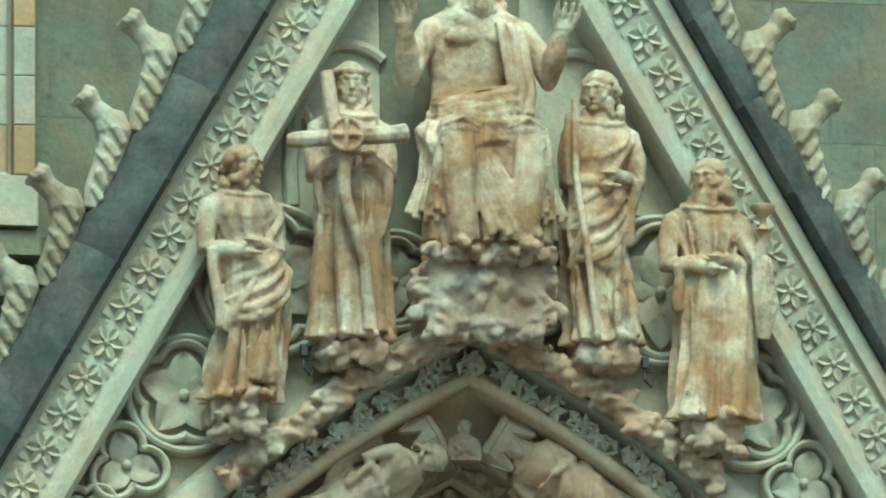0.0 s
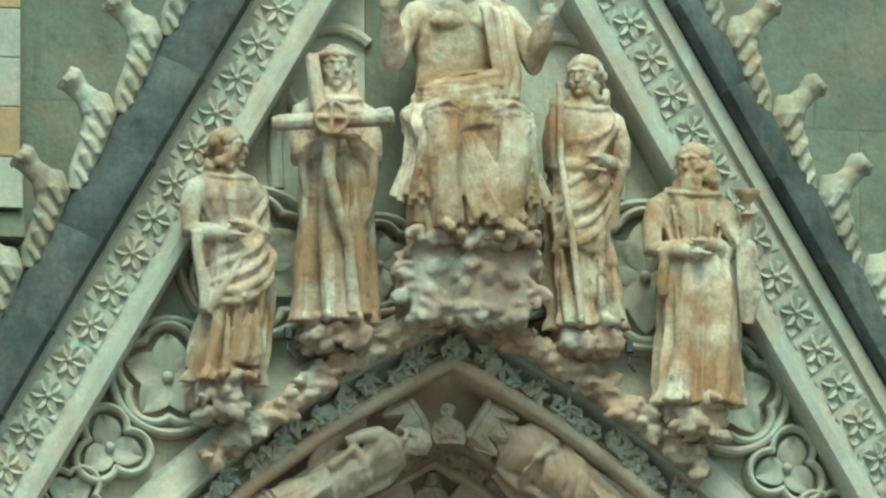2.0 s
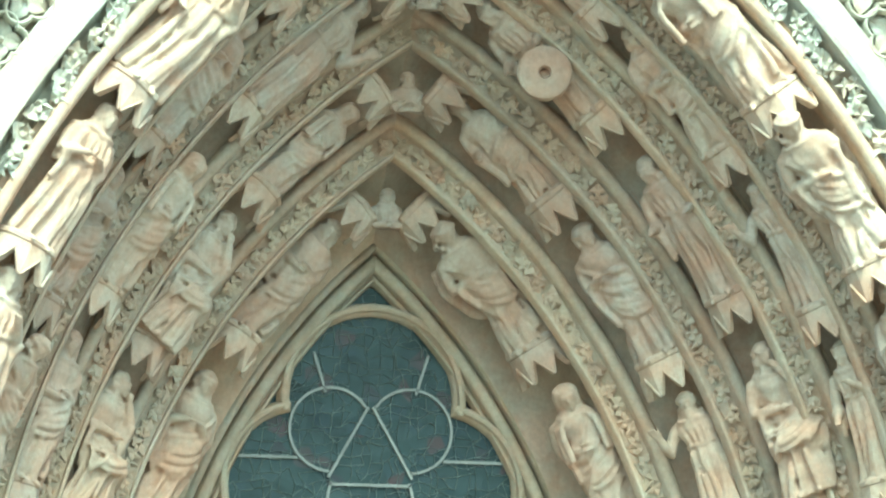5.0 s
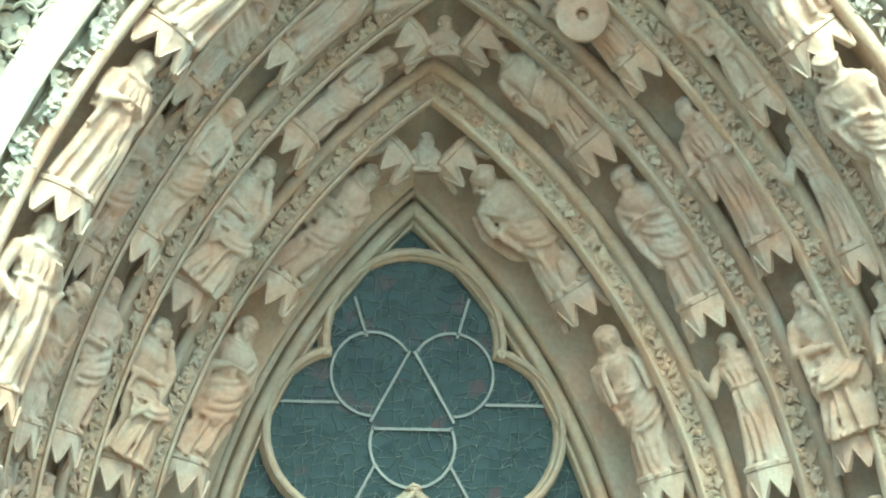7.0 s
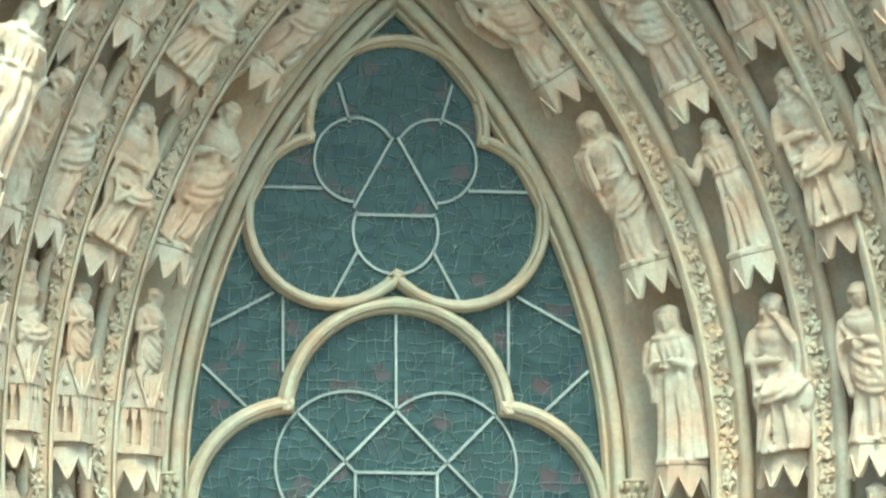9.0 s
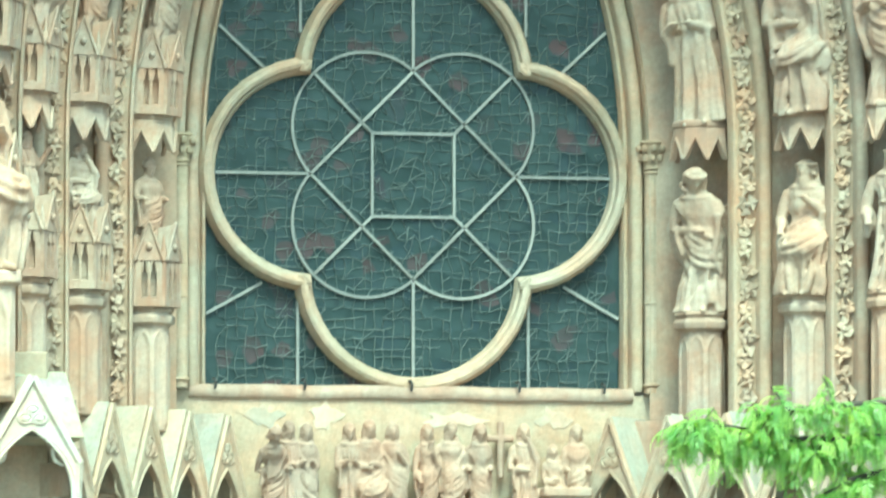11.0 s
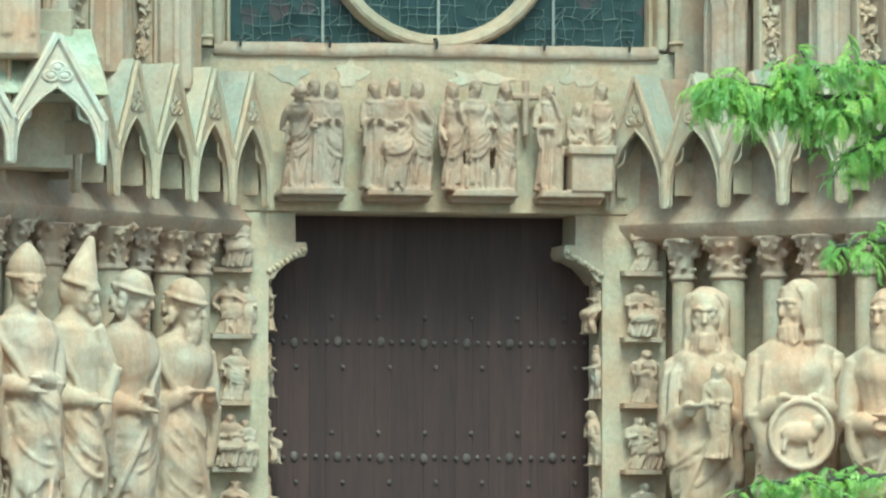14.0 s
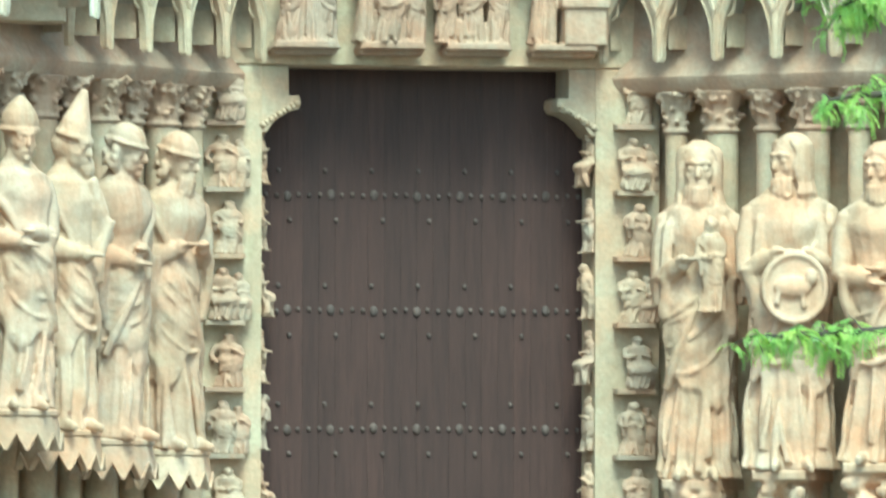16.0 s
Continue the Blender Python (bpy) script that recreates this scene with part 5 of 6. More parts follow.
st = scaled(figure(4, seg=110, rows=96, arms="fold", head="hair", turn=-35, fold=1.5, sway=-0.03, slim=0.95), 2.42, 1.0)
st.tube([(-0.30, -0.22, 1.35), (-0.34, -0.26, 1.7), (-0.32, -0.26, 1.85)], [0.08, 0.07, 0.06], 8)
st.ball((-0.32, -0.26, 1.90), (0.06, 0.05, 0.09), 8, 6)
st.tube([(-0.30, -0.34, 2.08), (-0.30, -0.36, 1.4), (-0.20, -0.36, 0.7), (-0.13, -0.34, 0.05)], [0.03, 0.034, 0.034, 0.034], 8)
thing("gable_statue", fused(st, "gable_statue", STATUE, 0.0125, 1), STATUE, "stained stone figure in a hooded mantle on clouds", "statue", "statues of the gable", at=pose(1.10, -4.42, 17.70), angle=60)

st = scaled(figure(5, seg=110, rows=96, arms="fold", head="hair", turn=-35, beard=True, fold=1.55, sway=0.02, slim=1.1, mantle=False), 2.32, 1.05)
st.tube([(0.30, -0.16, 1.60), (0.42, -0.24, 1.35), (0.44, -0.30, 1.62)], [0.11, 0.09, 0.06], 9)
st.grid([[(0.42 + r * math.cos(a), -0.34 + r * math.sin(a), z) for a in np.linspace(0, 6.283, 15)[:-1]] for r, z in ((0.07, 1.62), (0.025, 1.66), (0.025, 1.72), (0.10, 1.79), (0.12, 1.84), (0.10, 1.84), (0.02, 1.80))], True, True)
st.tube([(0.42, -0.26, 1.4), (0.46, -0.24, 1.0), (0.44, -0.2, 0.7)], [0.09, 0.12, 0.06], 9, 0.5)
thing("gable_statue", fused(st, "gable_statue", STATUE, 0.0125, 1), STATUE, "stained bearded stone figure lifting a chalice", "statue", "statues of the gable", at=pose(2.02, -4.42, 17.06), angle=60)

for x, z, w, h in ((-2.08, 17.0, 0.24, 0.20), (-1.10, 17.58, 0.26, 0.13), (1.10, 17.62, 0.24, 0.13), (2.02, 16.95, 0.26, 0.18)):
    b = Build()
    clouds(b, Vector((x, -4.42, z)), 110, (w * 0.9, 0.24, h), 0.075)
    b.box((x - w, -4.5, z - 0.05), (x + w, -3.80, z + 0.12), 0.03)
    thing("cloud_console", fused(b, "cloud_console", CLOUD, 0.015, 2), CLOUD, "console of carved stone clouds under a statue", "console", "cloud consoles of the gable")
b = Build()
b.box((-0.50, -4.84, 17.72), (0.52, -3.80, 18.32), 0.05)
clouds(b, Vector((0.0, -4.82, 18.00)), 16, (0.42, 0.01, 0.18), 0.105)
clouds(b, Vector((-0.53, -4.62, 18.05)), 34, (0.08, 0.20, 0.24), 0.075)
clouds(b, Vector((0.55, -4.62, 18.05)), 34, (0.08, 0.20, 0.24), 0.075)
clouds(b, Vector((0.0, -4.84, 18.37)), 80, (0.56, 0.12, 0.05), 0.065)
clouds(b, Vector((0.0, -4.72, 17.74)), 80, (0.5, 0.12, 0.07), 0.07)
thing("cloud_throne", fused(b, "cloud_throne", CLOUD, 0.015, 5), CLOUD, "stone throne block resting on carved clouds", "throne")

# crockets on the coping: a twisted leaf stem that hugs the slope, then curls away from it
def crocket(side):
    b = Build()
    A = Vector((ALONG.x, 0, ALONG.y))
    N = Vector((NORM.x, 0, NORM.y))
    F = Vector((0, -1, 0))
    at = lambda a, n, f=0.0: A * a + N * n * 1.18 + F * f
    # stem that rises from the slope and widens
    b.tube([at(-0.58, -0.05), at(-0.40, -0.02), at(-0.2, 0.01), at(0.0, 0.05), at(0.14, 0.09), at(0.24, 0.10), at(0.29, 0.07)], [0.075, 0.10, 0.115, 0.13, 0.14, 0.11, 0.04], 14, 1.0)
    # leaf that bends off it and ends in a blunt flared lip
    b.tube([at(0.04, 0.04), at(0.13, 0.13), at(0.17, 0.22), at(0.20, 0.31), at(0.24, 0.38), at(0.23, 0.42)], [0.11, 0.125, 0.105, 0.10, 0.12, 0.11], 14, 1.1)
    lip = at(0.235, 0.40)
    for k in range(12):
        q = k * math.pi / 6
        o = (A - N * 0.25).normalized() * math.cos(q) + F * math.sin(q)
        b.tube([lip + o * 0.08 - N * 0.05, lip + o * 0.115, lip + o * 0.10 + N * 0.035, lip + o * 0.05 + N * 0.03], [0.02, 0.026, 0.024, 0.01], 6)
    # sharp leaf edges wound slantwise round the stem
    for k in range(5):
        u = -0.46 + 0.135 * k
        r = 0.092 + 0.085 * (u + 0.46)
        c = at(u, -0.03 + 0.17 * (u + 0.46))
        b.tube([c - N * r * 1.0 - A * 0.06, c - N * r * 0.5 + F * r * 1.05 - A * 0.035, c + N * r * 0.4 + F * r * 1.08 + A * 0.02, c + N * r * 1.12 + F * 0.02 + A * 0.075], [0.014, 0.034, 0.036, 0.016], 7, 0.7)
    for k in range(3):
        c = at(0.15 + 0.02 * k, 0.15 + 0.08 * k)
        b.tube([c + A * 0.08 + F * 0.02, c + A * 0.02 + F * 0.095, c - A * 0.06 + N * 0.05 + F * 0.07], [0.010, 0.022, 0.012], 6)
    b.v = [(p[0] * side, p[1], p[2]) for p in (Vector(q) + 0.030 * noise.noise_vector(Vector(q) * 7) for q in b.v)]
    return fused(b, "crocket", CROCKET, 0.0125, 1)


for side in (-1, 1):
    cro = crocket(side)
    for k in range(10):
        p = rake_at(-6.97 + 0.795 * k + (0.27 if side > 0 else 0), 1.13 if side < 0 else 1.08, -4.22, side)
        thing("crocket", cro, CROCKET, "curled stone leaf crocket on the gable coping", "crocket", "crockets of the gable", at=Matrix.Translation(p) @ Matrix.Rotation(radians(rnd.uniform(-8, 8)), 4, "Z"))

# pilaster and string course on the wall behind
pilaster = holder("pilaster", "tan and grey stone pilaster with a slim shaft behind the gable", "pilaster", kind="structure")
part("core", Build().box((-5.6, -1.22, 19.66), (-3.40, -0.9, 25.0), 0.02), PALE, pilaster)
for k in range(12):
    z = 19.67 + 0.445 * k
    part("ashlar_block", Build().box((-5.6, -1.44, z), (-3.80, -1.0, z + 0.44), 0.012), OCHRE, pilaster, "warm tan ashlar block")
    part("ashlar_block", Build().box((-3.51, -1.38, z + 0.02), (-3.32, -1.0, z + 0.46), 0.010), OCHRE if k in (0, 3, 7) else PALE, pilaster)
    part("shaft_drum", Build().tube([(-3.62, -1.33, z + 0.02), (-3.62, -1.33, z + 0.455)], 0.062, 16), OCHRE if k in (0, 4) else PALE, pilaster)
part("shaft_base", Build().tube([(-3.62, -1.33, z) for z in (19.46, 19.56, 19.58, 19.62, 19.66, 19.70)], [0.10, 0.10, 0.13, 0.12, 0.075, 0.065], 16), PALE, pilaster, "moulded base of the shaft")
part("plinth", Build().box((-5.6, -1.46, 19.21), (-3.30, -0.9, 19.665), 0.02), PALE, pilaster)
part("string_course", Build().box((-5.6, -1.40, 18.96), (-3.26, -0.9, 19.18), 0.03), BLOCK, pilaster, "dark weathered string course")
part("string_course", Build().box((-5.6, -1.34, 18.60), (-3.26, -0.9, 18.80), 0.03), BLOCK, pilaster, "dark weathered string course")
thing("pier_masonry", Build().box((-5.4, -2.75, 5.6), (-4.25, -2.3, 7.02), 0.02).box((-5.4, -2.86, 6.0), (-3.70, -2.4, 7.36), 0.02), PORTAL, "cream masonry of the buttress behind its canopies", "wall", kind="structure")

for x, z in ((-1.52, 17.52), (1.45, 17.50)):
    b = Build().box((x - 0.03, -4.52, z), (x + 0.03, -4.46, z + 0.10), 0.006)
    b.tube([(x, -4.48, z), (x - 0.01, -4.5, z - 0.10), (x + 0.06, -4.46, z - 0.16), (x + 0.10, -4.40, z - 0.08)], 0.010, 6)
    b.tube([(x, -4.48, z - 0.02), (x + 0.10, -4.46, z - 0.02)], 0.012, 6)
    thing("spike_rod", b, BLACK, "small dark metal fitting with a cable on the clouds", "fitting", "fittings on the gable")

# ---- lintel reliefs ----
def relief(name, cx, figs, label, extra=None):
    b = Build()
    for seed, dx, h, o in figs:
        f = scaled(figure(seed, seg=40, rows=40, fold=1.35, **o), h, 0.84)
        b.add([(x + dx * 0.88, y * 1.15 - 0.18, z + 0.06) for x, y, z in f.v], f.f)
    b.prism([(-0.30, 0.0), (0.30, 0.0), (0.27, 0.07), (-0.27, 0.06)], -0.36, 0.0, 0.02)
    b.prism([(-0.28, -0.05), (0.28, -0.05), (0.30, 0.0), (-0.30, 0.0)], -0.22, 0.0, 0.02)
    if extra:
        extra(b)
    thing(name, fused(b, name, RELIEF, 0.0105, 1), RELIEF, label, "relief", "reliefs on the lintel", at=pose(cx, -0.06, 5.93), angle=60)


relief("lintel_relief", -1.16, [(61, -0.16, 0.92, dict(arms="chin", bow=0.5, turn=20, slim=1.1)), (62, 0.02, 0.98, dict(arms="fold", turn=10, mantle=False)), (63, 0.20, 0.96, dict(arms="book", slim=0.9))], "worn stone relief of a bending and two standing figures")
relief("lintel_relief", -0.39, [(64, -0.24, 0.97, dict(arms="book", mantle=False)), (65, -0.04, 1.0, dict(keys=SIT, arms="fold", slim=1.15)), (66, 0.20, 0.98, dict(arms="one", slim=1.1))], "worn stone relief of a seated and two standing figures")


def cross(b):
    b.tube([(0.40, -0.10, 0.55), (0.40, -0.10, 1.05)], 0.035, 6).tube([(0.28, -0.10, 0.90), (0.52, -0.10, 0.90)], 0.035, 6)


relief("lintel_relief", 0.38, [(67, -0.32, 0.97, dict(arms="one", slim=0.8)), (68, -0.08, 0.99, dict(arms="raise", slim=1.1)), (69, 0.20, 0.97, dict(arms="side", bow=0.2))], "worn stone relief of three figures beside a cross", cross)


def altar(b):
    b.box((-0.02, -0.38, 0.05), (0.36, -0.06, 0.38), 0.015).box((-0.05, -0.41, 0.38), (0.39, -0.04, 0.46), 0.015)


relief("lintel_relief", 1.16, [(70, -0.22, 0.98, dict(arms="chin", mantle=False)), (71, 0.08, 0.80, dict(arms="fold", slim=0.9)), (72, 0.32, 0.98, dict(arms="side"))], "worn stone relief of three figures round a block", altar)

for k, (x, w, h) in enumerate(((-1.32, 0.16, 0.08), (-0.78, 0.14, 0.10), (0.36, 0.26, 0.06), (1.28, 0.15, 0.08))):
    n = 44
    out = [(x + w * math.cos(a) * (1 + 0.35 * math.sin(3 * a + k)), 7.0 + 0.02 * (k % 2) + h * math.sin(a) * (1 + 0.3 * math.sin(4 * a + 2 * k) + 0.2 * math.sin(9 * a + k))) for a in np.linspace(0, 6.283, n + 1)[:-1]]
    thing("mortar_patch", Build().prism(out, -0.068, -0.055, 0.004), MORTAR, "pale irregular mortar patch on the lintel", "mortar patch", "mortar patches on the lintel")

# little reliefs up the door jambs
SMALL = [scaled(figure(80 + k, STAND if k % 3 else SIT, 22, 22, fold=1.3, slim=1.25, **POSES[k]), 0.47, 1.5) for k in range(6)]
SMALL = [fused(b, "jamb_relief", FIGURE, 0.010, 1) for b in SMALL]
for side in (-1, 1):
    for k in range(10):
        z = 5.30 - 0.585 * k
        if z < 0.4:
            break
        m = pose(side * 1.84, -0.09, z, 0, 0, side * 5)
        root = holder("jamb_relief", "small worn relief figure on a ledge of the door jamb", "relief", "reliefs of the door jambs", at=m)
        part("ledge", Build().box((-0.18, -0.10, -0.045), (0.18, 0.04, 0.0), 0.012), FIGURE, root)
        part("carving", SMALL[(k * 2 + (side > 0)) % 6], FIGURE, root, "", pose(-0.02 if k % 2 else 0.03, 0, 0))
        if k % 2:
            part("carving", SMALL[(k + 3) % 6], FIGURE, root, "", pose(0.12, 0.02, 0) @ Matrix.Diagonal((0.8, 0.8, 0.9, 1)))
        m = pose(side * 1.50, 0.14, z - 0.55, 0, 0, -side * 90)
        root = holder("jamb_relief", "worn relief figure on the door reveal", "relief", "reliefs of the door jambs", at=m)
        part("carving", SMALL[(k + 1 + (side > 0) * 2) % 6], FIGURE, root, "", Matrix.Diagonal((1.1, 1.0, 1.05, 1)))

# ---- canopies over the jamb statues ----
def gablet(w=0.60, h=1.14, roof=0.85, mat=PORTAL, slab=PALE):
    """Gabled canopy front: pointed opening, moulded gable, hanging corners, roof behind."""
    b, roofs, leaf, vault = Build(), [], Build(), Build()
    half, zs, za = w / 2, 0.12, 0.68
    R = ((za - zs) ** 2 + (half - 0.03) ** 2) / (2 * (half - 0.03))
    arc = []
    for i in range(13):
        z = zs + (za - zs) * i / 12
        arc.append((math.sqrt(max(R * R - (z - zs) ** 2, 0)) - (R - (half - 0.03)), z))
    inner = [(half - 0.026, 0.0), (half - 0.028, 0.06)] + arc
    rake = lambda x: h - (h - 0.40) * x / half
    for sx in (-1, 1):
        rows = []
        for x, z in inner:
            out = (half, z) if z < 0.40 else (max(0.0, half * (h - max(z, 0.40)) / (h - 0.40)), z)
            rows.append([(sx * x, 0.015, z), (sx * x, -0.03, z), (sx * (x + 0.02), -0.06, z), (sx * max(out[0], x + 0.02), -0.06, out[1]), (sx * max(out[0], x + 0.02), 0.015, out[1])])
        b.grid(rows)
        b.add([(sx * 0, -0.06, za), (sx * half * (h - za) / (h - 0.40), -0.06, za), (0, -0.06, h)], [(0, 1, 2)])
        # moulded rake, cusp and hanging corner
        b.tube([(sx * (half + 0.01), -0.06, 0.38), (sx * half / 2, -0.065, (h + 0.40) / 2), (0, -0.065, h + 0.01)], 0.028, 6)
        b.tube([(sx * (x - 0.002), -0.055, z) for x, z in inner], 0.014, 6)
        b.tube([(sx * half * 0.74, 0.0, 0.36), (sx * half * 0.56, 0.0, 0.40), (sx * half * 0.52, 0.0, 0.44), (sx * half * 0.50, 0.0, 0.52)], [0.016, 0.016, 0.012, 0.012], 6)
        b.grid([[(sx * half + q * r, y, z) for q, y in ((-1, -0.05), (0, -0.085), (1, -0.05), (1, 0.0), (-1, 0.0))] for r, z in ((0.018, -0.02), (0.024, 0.02), (0.027, 0.14), (0.036, 0.42))], True, True)
        # roof slope, a slab running back into the wall
        lo, up = (sx * (half + 0.012), 0.41), (0, h + 0.035)
        roofs.append(Build().add([(lo[0], -0.03, lo[1]), (up[0], -0.03, up[1]), (up[0], roof, up[1]), (lo[0], roof, lo[1]), (lo[0] - sx * 0.03, -0.03, lo[1] - 0.03), (up[0], -0.03, up[1] - 0.05), (up[0], roof, up[1] - 0.05), (lo[0] - sx * 0.03, roof, lo[1] - 0.03)], [(0, 1, 2, 3), (7, 6, 5, 4), (0, 4, 5, 1), (1, 5, 6, 2), (2, 6, 7, 3), (3, 7, 4, 0)]))
    # trefoil in the gable
    for k in range(3):
        a = math.pi / 2 + k * 2.094
        leaf.tube([(0.052 * math.cos(a) + 0.046 * math.cos(q), -0.064, 0.80 + 0.052 * math.sin(a) + 0.046 * math.sin(q)) for q in np.linspace(0, 6.28, 13)], 0.012, 5)
        leaf.ball((0.052 * math.cos(a), -0.06, 0.80 + 0.052 * math.sin(a)), (0.036, 0.018, 0.036), 10, 6)
    # ribbed vault inside
    vault.grid([[(half * 0.9 * math.cos(a), 0.05 + 0.5 * math.sin(a) * 0.9, z) for a in np.linspace(0, math.pi, 9)] for z in (0.10, 0.40)])
    return [("gable_front", b.mesh("gable_front", mat, True, 30)), ("roof_slab", roofs[0].mesh("roof_slab", slab, False)), ("roof_slab", roofs[1].mesh("roof_slab", slab, False)), ("trefoil", leaf.mesh("trefoil", mat)), ("lining", vault.mesh("lining", PORTAL))]


GABLET = gablet()
GABLET_SUNLIT = gablet(mat=SUNLIT, slab=SUNLIT)


def canopy_thing(label, group, at, pieces=GABLET):
    root = holder("gabled_canopy", label, "canopy", group, at=at)
    for name, me in pieces:
        part(name, me, PORTAL, root, "pale weathered roof slab" if name == "roof_slab" else "")
    return root


for side in (-1, 1):
    turn = -side * math.degrees(math.atan2(JDY, JDX))
    for i in range(9 if side > 0 else 5):
        p = jamb_line(i + 0.5)
        canopy_thing("gabled stone canopy with a pointed arch over the jamb statues", "canopies over the jamb statues", at=Matrix.Translation((side * p.x, p.y, 5.84 + 0.012 * (side > 0))) @ Matrix.Rotation(radians(turn), 4, "Z"))
    # cornice under the canopies and frieze of capitals
    b = Build()
    rows = []
    for z, out in ((5.50, 0.46), (5.55, 0.30), (5.58, 0.20), (5.66, 0.15), (5.71, 0.14), (5.75, 0.17), (5.84, 0.22), (5.90, 0.27), (7.0, 0.30)):
        rows.append([flip(Vector((q.x, q.y, z)), side) for q in (jamb_line(-0.2, out), jamb_line(3, out), jamb_line(9, out))])
    b.grid(rows)
    thing("capital_cornice", b, RELIEF, "stone cornice above the foliage capitals", "cornice", kind="structure")
    i = 0.9
    k = 0
    while i < 8.5:
        p = flip(jamb_line(i, 0.34), side)
        big = k % 2 == 1
        r = 0.15 if big else 0.10
        col = holder("jamb_column", "slim stone column with a leafy capital", "column", "columns of the jambs", at=Matrix.Translation(p))
        part("shaft", Build().tube([(0, 0, 0.3), (0, 0, 5.22)], r, 14), PORTAL, col)
        cap = Build().tube([(0, 0, 5.20), (0, 0, 5.23), (0, 0, 5.26)], [r, r + 0.035, r], 14)
        cap.tube([(0, 0, 5.25), (0, 0, 5.42), (0, 0, 5.58)], [r * 0.95, r * 1.05, r + 0.09], 14)
        for q in range(46):
            a, u = rnd.uniform(0, 6.28), rnd.random()
            rr = r + 0.005 + 0.075 * u * u
            c = Vector((rr * math.cos(a), rr * math.sin(a), 5.27 + 0.31 * u))
            o = Vector((math.cos(a), math.sin(a), 0))
            cap.tube([c, c + o * 0.03 + Vector((0, 0, 0.03)), c + o * 0.045 + Vector((rnd.uniform(-0.03, 0.03), rnd.uniform(-0.03, 0.03), 0.0))], [0.030, 0.026, 0.008], 5, 0.5)
        part("capital", fused(cap, "capital", RELIEF, 0.014, 1), RELIEF, col, "leafy carved capital")
        i += 0.78
        k += 1

# large frontal canopies on the buttress beside the portal
big = Matrix.Diagonal((1.38, 1.2, 0.94, 1))
for p, t in (((-3.94, -3.35, 6.03), 10), ((-4.74, -3.52, 6.03), 10)):
    root = canopy_thing("larger gabled stone canopy on the buttress", "canopies on the buttress", at=pose(*p, 0, 0, t) @ big, pieces=GABLET_SUNLIT)
    slab = Build().add([(x, y, z) for x in (-0.26, 0.36) for y, z in ((0.02, 0.62), (0.42, 1.24), (0.50, 1.24), (0.50, 0.55))], [(0, 1, 5, 4), (1, 2, 6, 5), (2, 3, 7, 6), (3, 0, 4, 7), (0, 3, 2, 1), (4, 5, 6, 7)])
    part("lean_to_roof", slab, MOSSY, root, "pale roof slab with green moss", smooth=False)

# ---- jamb statues ----
def jamb_statue(x, y, z, h, face, label, **o):
    b = scaled(figure(seg=110, rows=100, collar=False, **o), h, 0.94)
    return b, dict(at=pose(x, y, z, 0, 0, face), label=label)


def place(b, at, label):
    thing("jamb_statue", fused(b, "jamb_statue", JAMB, 0.0135, 1), JAMB, label, "statue", "statues of the jambs", at=at, angle=60)


b, o = jamb_statue(2.24, -0.95, 2.16, 2.994, -16, "tall bearded stone figure holding a small figure", seed=101, arms="book", head="veil", beard=True, fold=0.8, slim=0.88, sway=0.0)
f = scaled(figure(131, seg=26, rows=26, arms="fold"), 0.85, 1.0)
b.add([(x + 0.12, y - 0.40, z + 1.45) for x, y, z in f.v], f.f)
place(b, **o)
b, o = jamb_statue(2.86, -1.75, 2.24, 2.955, -10, "tall veiled stone figure holding a round disc with an animal", seed=102, arms="book", head="veil", turn=-50, beard=True, fold=0.75, slim=1.05, sway=0.0)
b.tube([(0.02, -0.36, 1.56), (0.02, -0.44, 1.57), (0.02, -0.46, 1.57)], [0.30, 0.31, 0.28], 26)
b.tube([(0.02 + 0.27 * math.cos(a), -0.46, 1.57 + 0.29 * math.sin(a)) for a in np.linspace(0, 6.28, 29)], 0.03, 7)
b.ball((0.0, -0.48, 1.58), (0.17, 0.05, 0.09), 12, 7).ball((0.16, -0.48, 1.66), (0.06, 0.05, 0.07), 8, 6)
b.tube([(-0.12, -0.48, 1.55), (-0.14, -0.48, 1.42)], 0.025, 6).tube([(0.08, -0.48, 1.55), (0.10, -0.48, 1.40)], 0.025, 6)
place(b, **o)
b, o = jamb_statue(3.5, -2.45, 2.3, 2.797, -20, "worn stone figure with bare arms beside the portal", seed=103, arms="fold", head="hair", turn=-30, beard=True, fold=0.8, slim=0.95)
place(b, **o)
b, o = jamb_statue(4.12, -3.15, 2.3, 2.857, -20, "draped stone figure beside the portal", seed=104, arms="book", head="hair", fold=0.8)
place(b, **o)
b, o = jamb_statue(-2.56, -1.35, 2.4, 2.749, 30, "stone figure in a cap gathering its mantle", seed=105, bow=0.09, arms="book", head="cap", turn=25, beard=True, fold=0.75, slim=0.98, sway=-0.02)
place(b, **o)
b, o = jamb_statue(-3.17, -2.08, 2.48, 2.71, 35, "stone figure in a round cap with bent arms", seed=106, bow=0.09, arms="fold", head="cap", turn=30, fold=0.7, slim=0.92, sway=0.02)
place(b, **o)
b, o = jamb_statue(-3.74, -2.75, 2.55, 2.652, 30, "stone figure in a tall pointed hat, hand to chin", seed=107, bow=0.09, arms="chin", head="tall", turn=25, fold=0.8, slim=0.88)
place(b, **o)
b, o = jamb_statue(-4.22, -3.45, 2.72, 2.486, 12, "stone figure in a pointed mitre with folded hands", seed=108, arms="fold", head="mitre", turn=10, fold=0.85, slim=0.95)
place(b, **o)
b, o = jamb_statue(-4.85, -3.9, 2.7, 2.535, 12, "draped stone figure on the buttress", seed=109, arms="fold", head="mitre", fold=0.85)
place(b, **o)

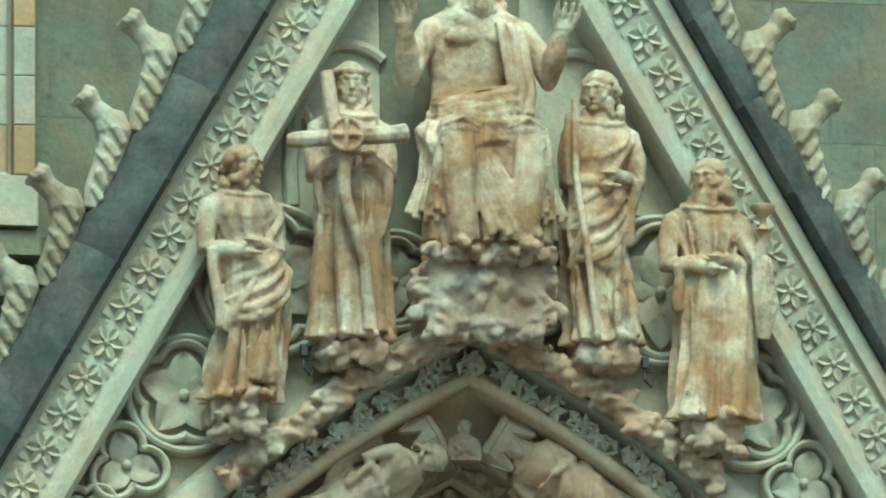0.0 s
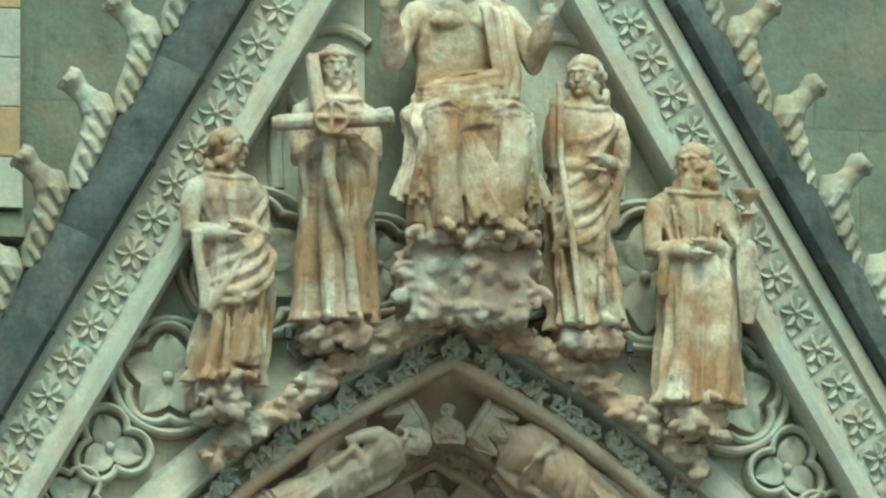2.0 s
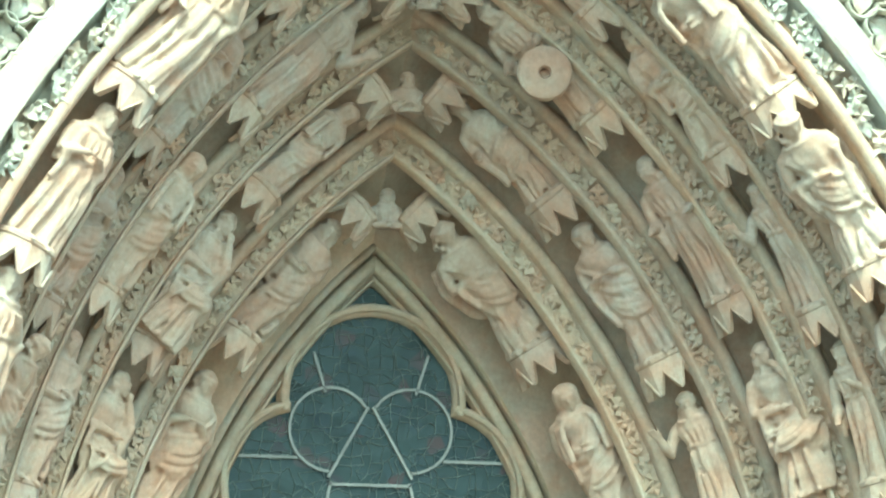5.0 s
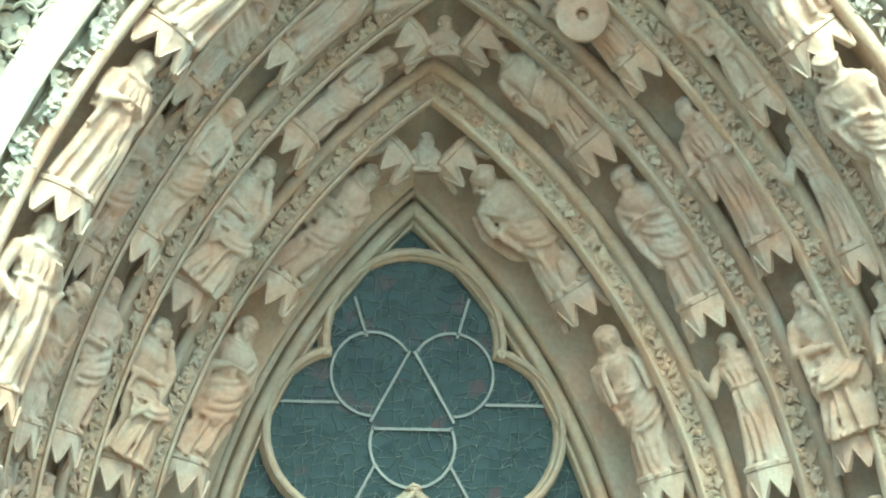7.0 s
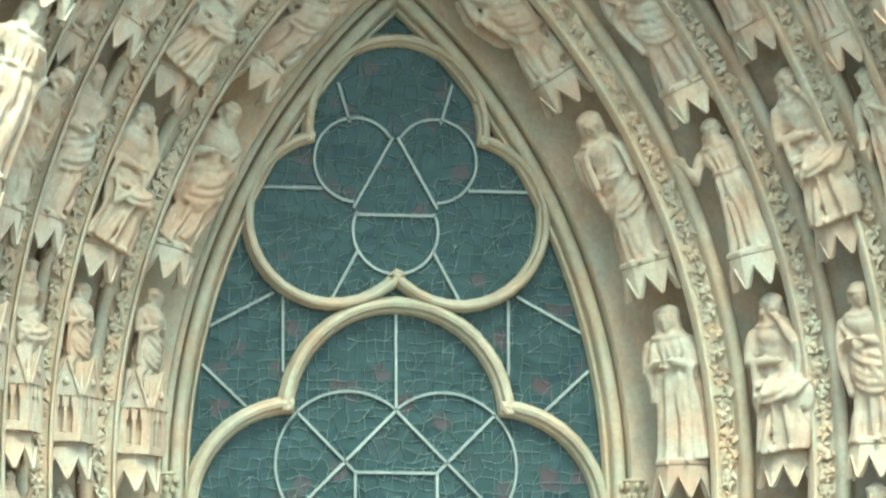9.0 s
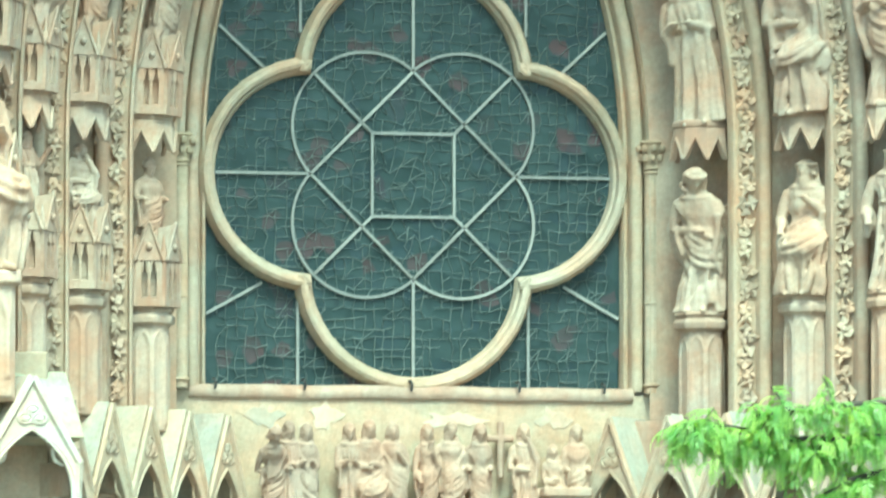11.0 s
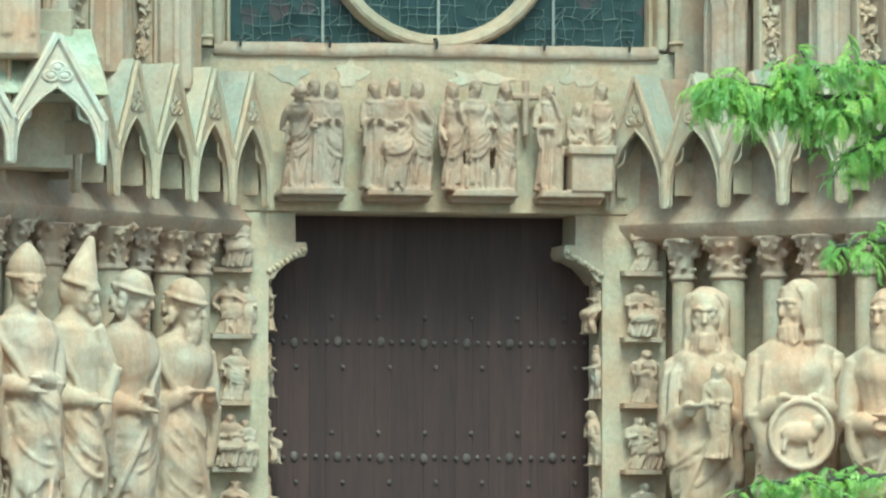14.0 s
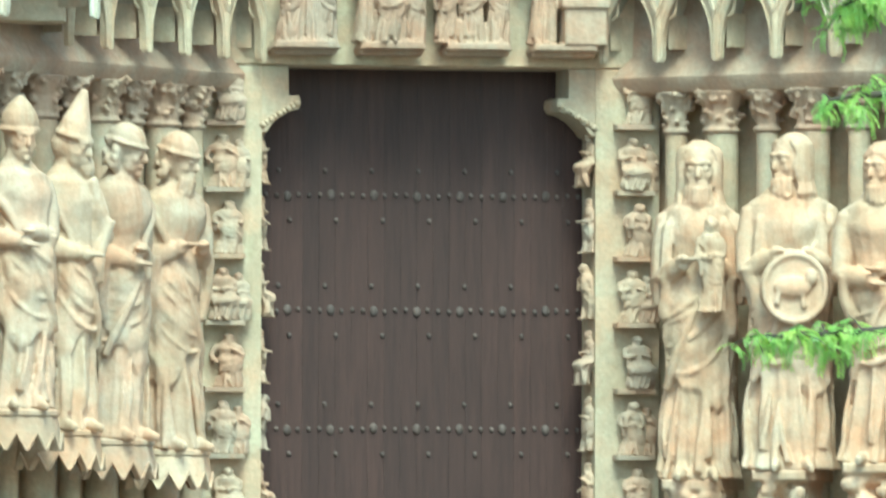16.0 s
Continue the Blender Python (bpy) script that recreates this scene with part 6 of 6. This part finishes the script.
SHELF = canopy_mesh("statue_shelf", 0.40, 0.36, JAMB, 0.36, 9)
for x, y, z, t in ((-2.56, -1.30, 2.05, 45), (-3.17, -2.02, 2.13, 45), (-3.74, -2.68, 2.20, 45), (-4.22, -3.40, 2.36, 20), (-4.85, -3.85, 2.34, 20)):
    thing("statue_shelf", SHELF, JAMB, "scalloped stone shelf under a jamb statue", "shelf", "shelves under the jamb statues", at=pose(x, y, z, 0, 0, t) @ Matrix.Diagonal((0.92, 0.95, 1, 1)))
for x, y, z in ((2.24, -0.95, 2.16), (2.86, -1.75, 2.24), (3.50, -2.45, 2.30), (4.12, -3.15, 2.30)):
    b = Build()
    b.box((-0.26, -0.30, -0.10), (0.26, 0.5, 0.0), 0.02)
    clouds(b, Vector((0, -0.1, -0.26)), 26, (0.20, 0.16, 0.16), 0.09)
    b.box((-0.2, -0.1, -2.1), (0.2, 0.5, -0.1), 0.02)
    thing("statue_pedestal", fused(b, "statue_pedestal", JAMB, 0.02, 1), JAMB, "carved stone pedestal under a jamb statue", "pedestal", "pedestals under the jamb statues", at=pose(x, y, z, 0, 0, -30))

# ---- seated figure high on the buttress at the portal's edge ----
b = scaled(figure(120, SIT, 50, 50, arms="book", head="hair", fold=1.2), 1.9, 1.15)
thing("buttress_statue", fused(b, "buttress_statue", JAMB, 0.018, 2), JAMB, "seated stone figure on the buttress beside the archivolts", "statue", at=pose(-4.42, -3.2, 8.0, 0, 0, 25), angle=60)
b = Build().box((-5.2, -3.5, 6.9), (-4.08, -2.6, 8.0), 0.04)
for k in range(4):
    x = -5.0 + 0.25 * k
    b.tube([(x - 0.1, -3.51, 7.1), (x - 0.1, -3.51, 7.6), (x, -3.51, 7.85), (x + 0.1, -3.51, 7.6), (x + 0.1, -3.51, 7.1)], 0.022, 6)
b.box((-5.24, -3.56, 7.88), (-4.04, -2.6, 8.0), 0.03)
thing("buttress_pedestal", fused(b, "buttress_pedestal", JAMB, 0.02, 1), JAMB, "stone pedestal with blind arches on the buttress", "pedestal")

# ---- tree in front of the portal ----
rnd = random.Random(33)
tree = holder("locust_tree", "tree with bright green feathery leaves before the portal", "tree")
TX, TY = -0.55, -26.0
part("trunk", Build().tube([(TX + 0.1, TY, -0.05), (TX + 0.08, TY, 0.5), (TX, TY, 2.4), (TX + 0.02, TY, 4.2), (TX - 0.1, TY, 5.6), (TX, TY, 6.6)], [0.20, 0.13, 0.11, 0.085, 0.05, 0.015], 12), BARK, tree, "grey-brown bark")


def pinnate(seed, length):
    """One drooping feathery leaf, hung from its root, growing along +x and down."""
    r = random.Random(seed)
    b = Build()
    droop = r.uniform(0.5, 1.1)
    at = lambda u: Vector((length * u * math.cos(droop * u * 0.9), r.uniform(-0.002, 0.002), -length * droop * 0.62 * u * u))
    b.tube([at(u) for u in (0, 0.25, 0.5, 0.75, 1.0)], [0.0025, 0.0022, 0.002, 0.0015, 0.001], 4)
    n = 15
    for i in range(n):
        u = 0.12 + 0.88 * i / (n - 1)
        p = at(u)
        d = (at(min(u + 0.05, 1.05)) - at(u - 0.05)).normalized()
        for sy in (-1, 1):
            w = Vector((0, sy, -0.45 + r.uniform(-0.35, 0.35))).normalized()
            l = length * 0.17 * (1.05 - 0.35 * abs(u - 0.5)) * r.uniform(0.85, 1.1)
            e = d * 0.35 + w
            c = d * l * 0.16
            q = p + e * l * 0.5
            b.add([p, q + c + Vector((0, 0, 0.003)), p + e * l, q - c + Vector((0, 0, 0.003)), q - Vector((0, 0, 0.002))], [(0, 4, 1), (4, 2, 1), (0, 3, 4), (4, 3, 2)])
    return b.mesh("leaf", LEAF, False)


PINNATE = [pinnate(k, 0.185 + 0.02 * (k % 3)) for k in range(8)]
SPRAYS = [
    ([(TX, 5.3), (-1.4, 5.50), (-2.1, 5.52), (-2.5, 5.50), (-2.85, 5.46), (-3.05, 5.42)], 24, 12, 0.20),  # path of the limb in x and z, twigs, leaves on a twig, droop of the twigs
    ([(TX, 4.9), (-1.4, 5.22), (-2.2, 5.30), (-2.75, 5.29), (-3.2, 5.36), (-3.50, 5.37)], 46, 15, 0.26),
    ([(TX, 4.7), (-1.4, 5.05), (-2.1, 5.12), (-2.42, 5.04), (-2.58, 4.95)], 16, 13, 0.30),
    ([(TX, 3.9), (-1.5, 4.35), (-2.2, 4.42), (-2.50, 4.40), (-2.66, 4.37)], 10, 8, 0.16),
    ([(TX, 2.5), (-1.5, 2.88), (-2.2, 2.96), (-2.6, 2.93), (-2.95, 2.91), (-3.18, 2.90)], 20, 8, 0.12),
]
for path, twigs, leaves, droop in SPRAYS:
    pts = [Vector((x, TY + 0.04 * math.sin(9 * x), z)) for x, z in path]
    n = len(pts)
    limb = part("limb", Build().tube(pts, [0.035 * (1 - i / n) + 0.004 for i in range(n)], 7), BARK, tree)
    for k in range(twigs):
        u = 0.40 + 0.60 * k / (twigs - 1)
        f = u * (n - 1)
        i = min(int(f), n - 2)
        root = pts[i].lerp(pts[i + 1], f - i)
        way = Vector((rnd.uniform(-0.9, 0.35), rnd.uniform(-0.8, 0.8), rnd.uniform(-0.6, 0.75))).normalized()
        tip = root + way * rnd.uniform(0.08, 0.22) - Vector((0, 0, droop * rnd.random() * 0.6))
        part("twig", Build().tube([root, root.lerp(tip, 0.5) + Vector((0, 0, 0.01)), tip], [0.006, 0.004, 0.002], 5), BARK, tree)
        for q in range(leaves):
            p = root.lerp(tip, rnd.random())
            s = rnd.uniform(0.7, 1.1) * (0.75 if u > 0.93 else 1)
            part("leaf", PINNATE[rnd.randrange(8)], LEAF, limb, "", Matrix.Translation(p) @ Matrix.Rotation(rnd.uniform(0, 6.28), 4, "Z") @ Matrix.Rotation(radians(rnd.uniform(-25, 40)), 4, "Y") @ Matrix.Diagonal((s, s, s, 1)))
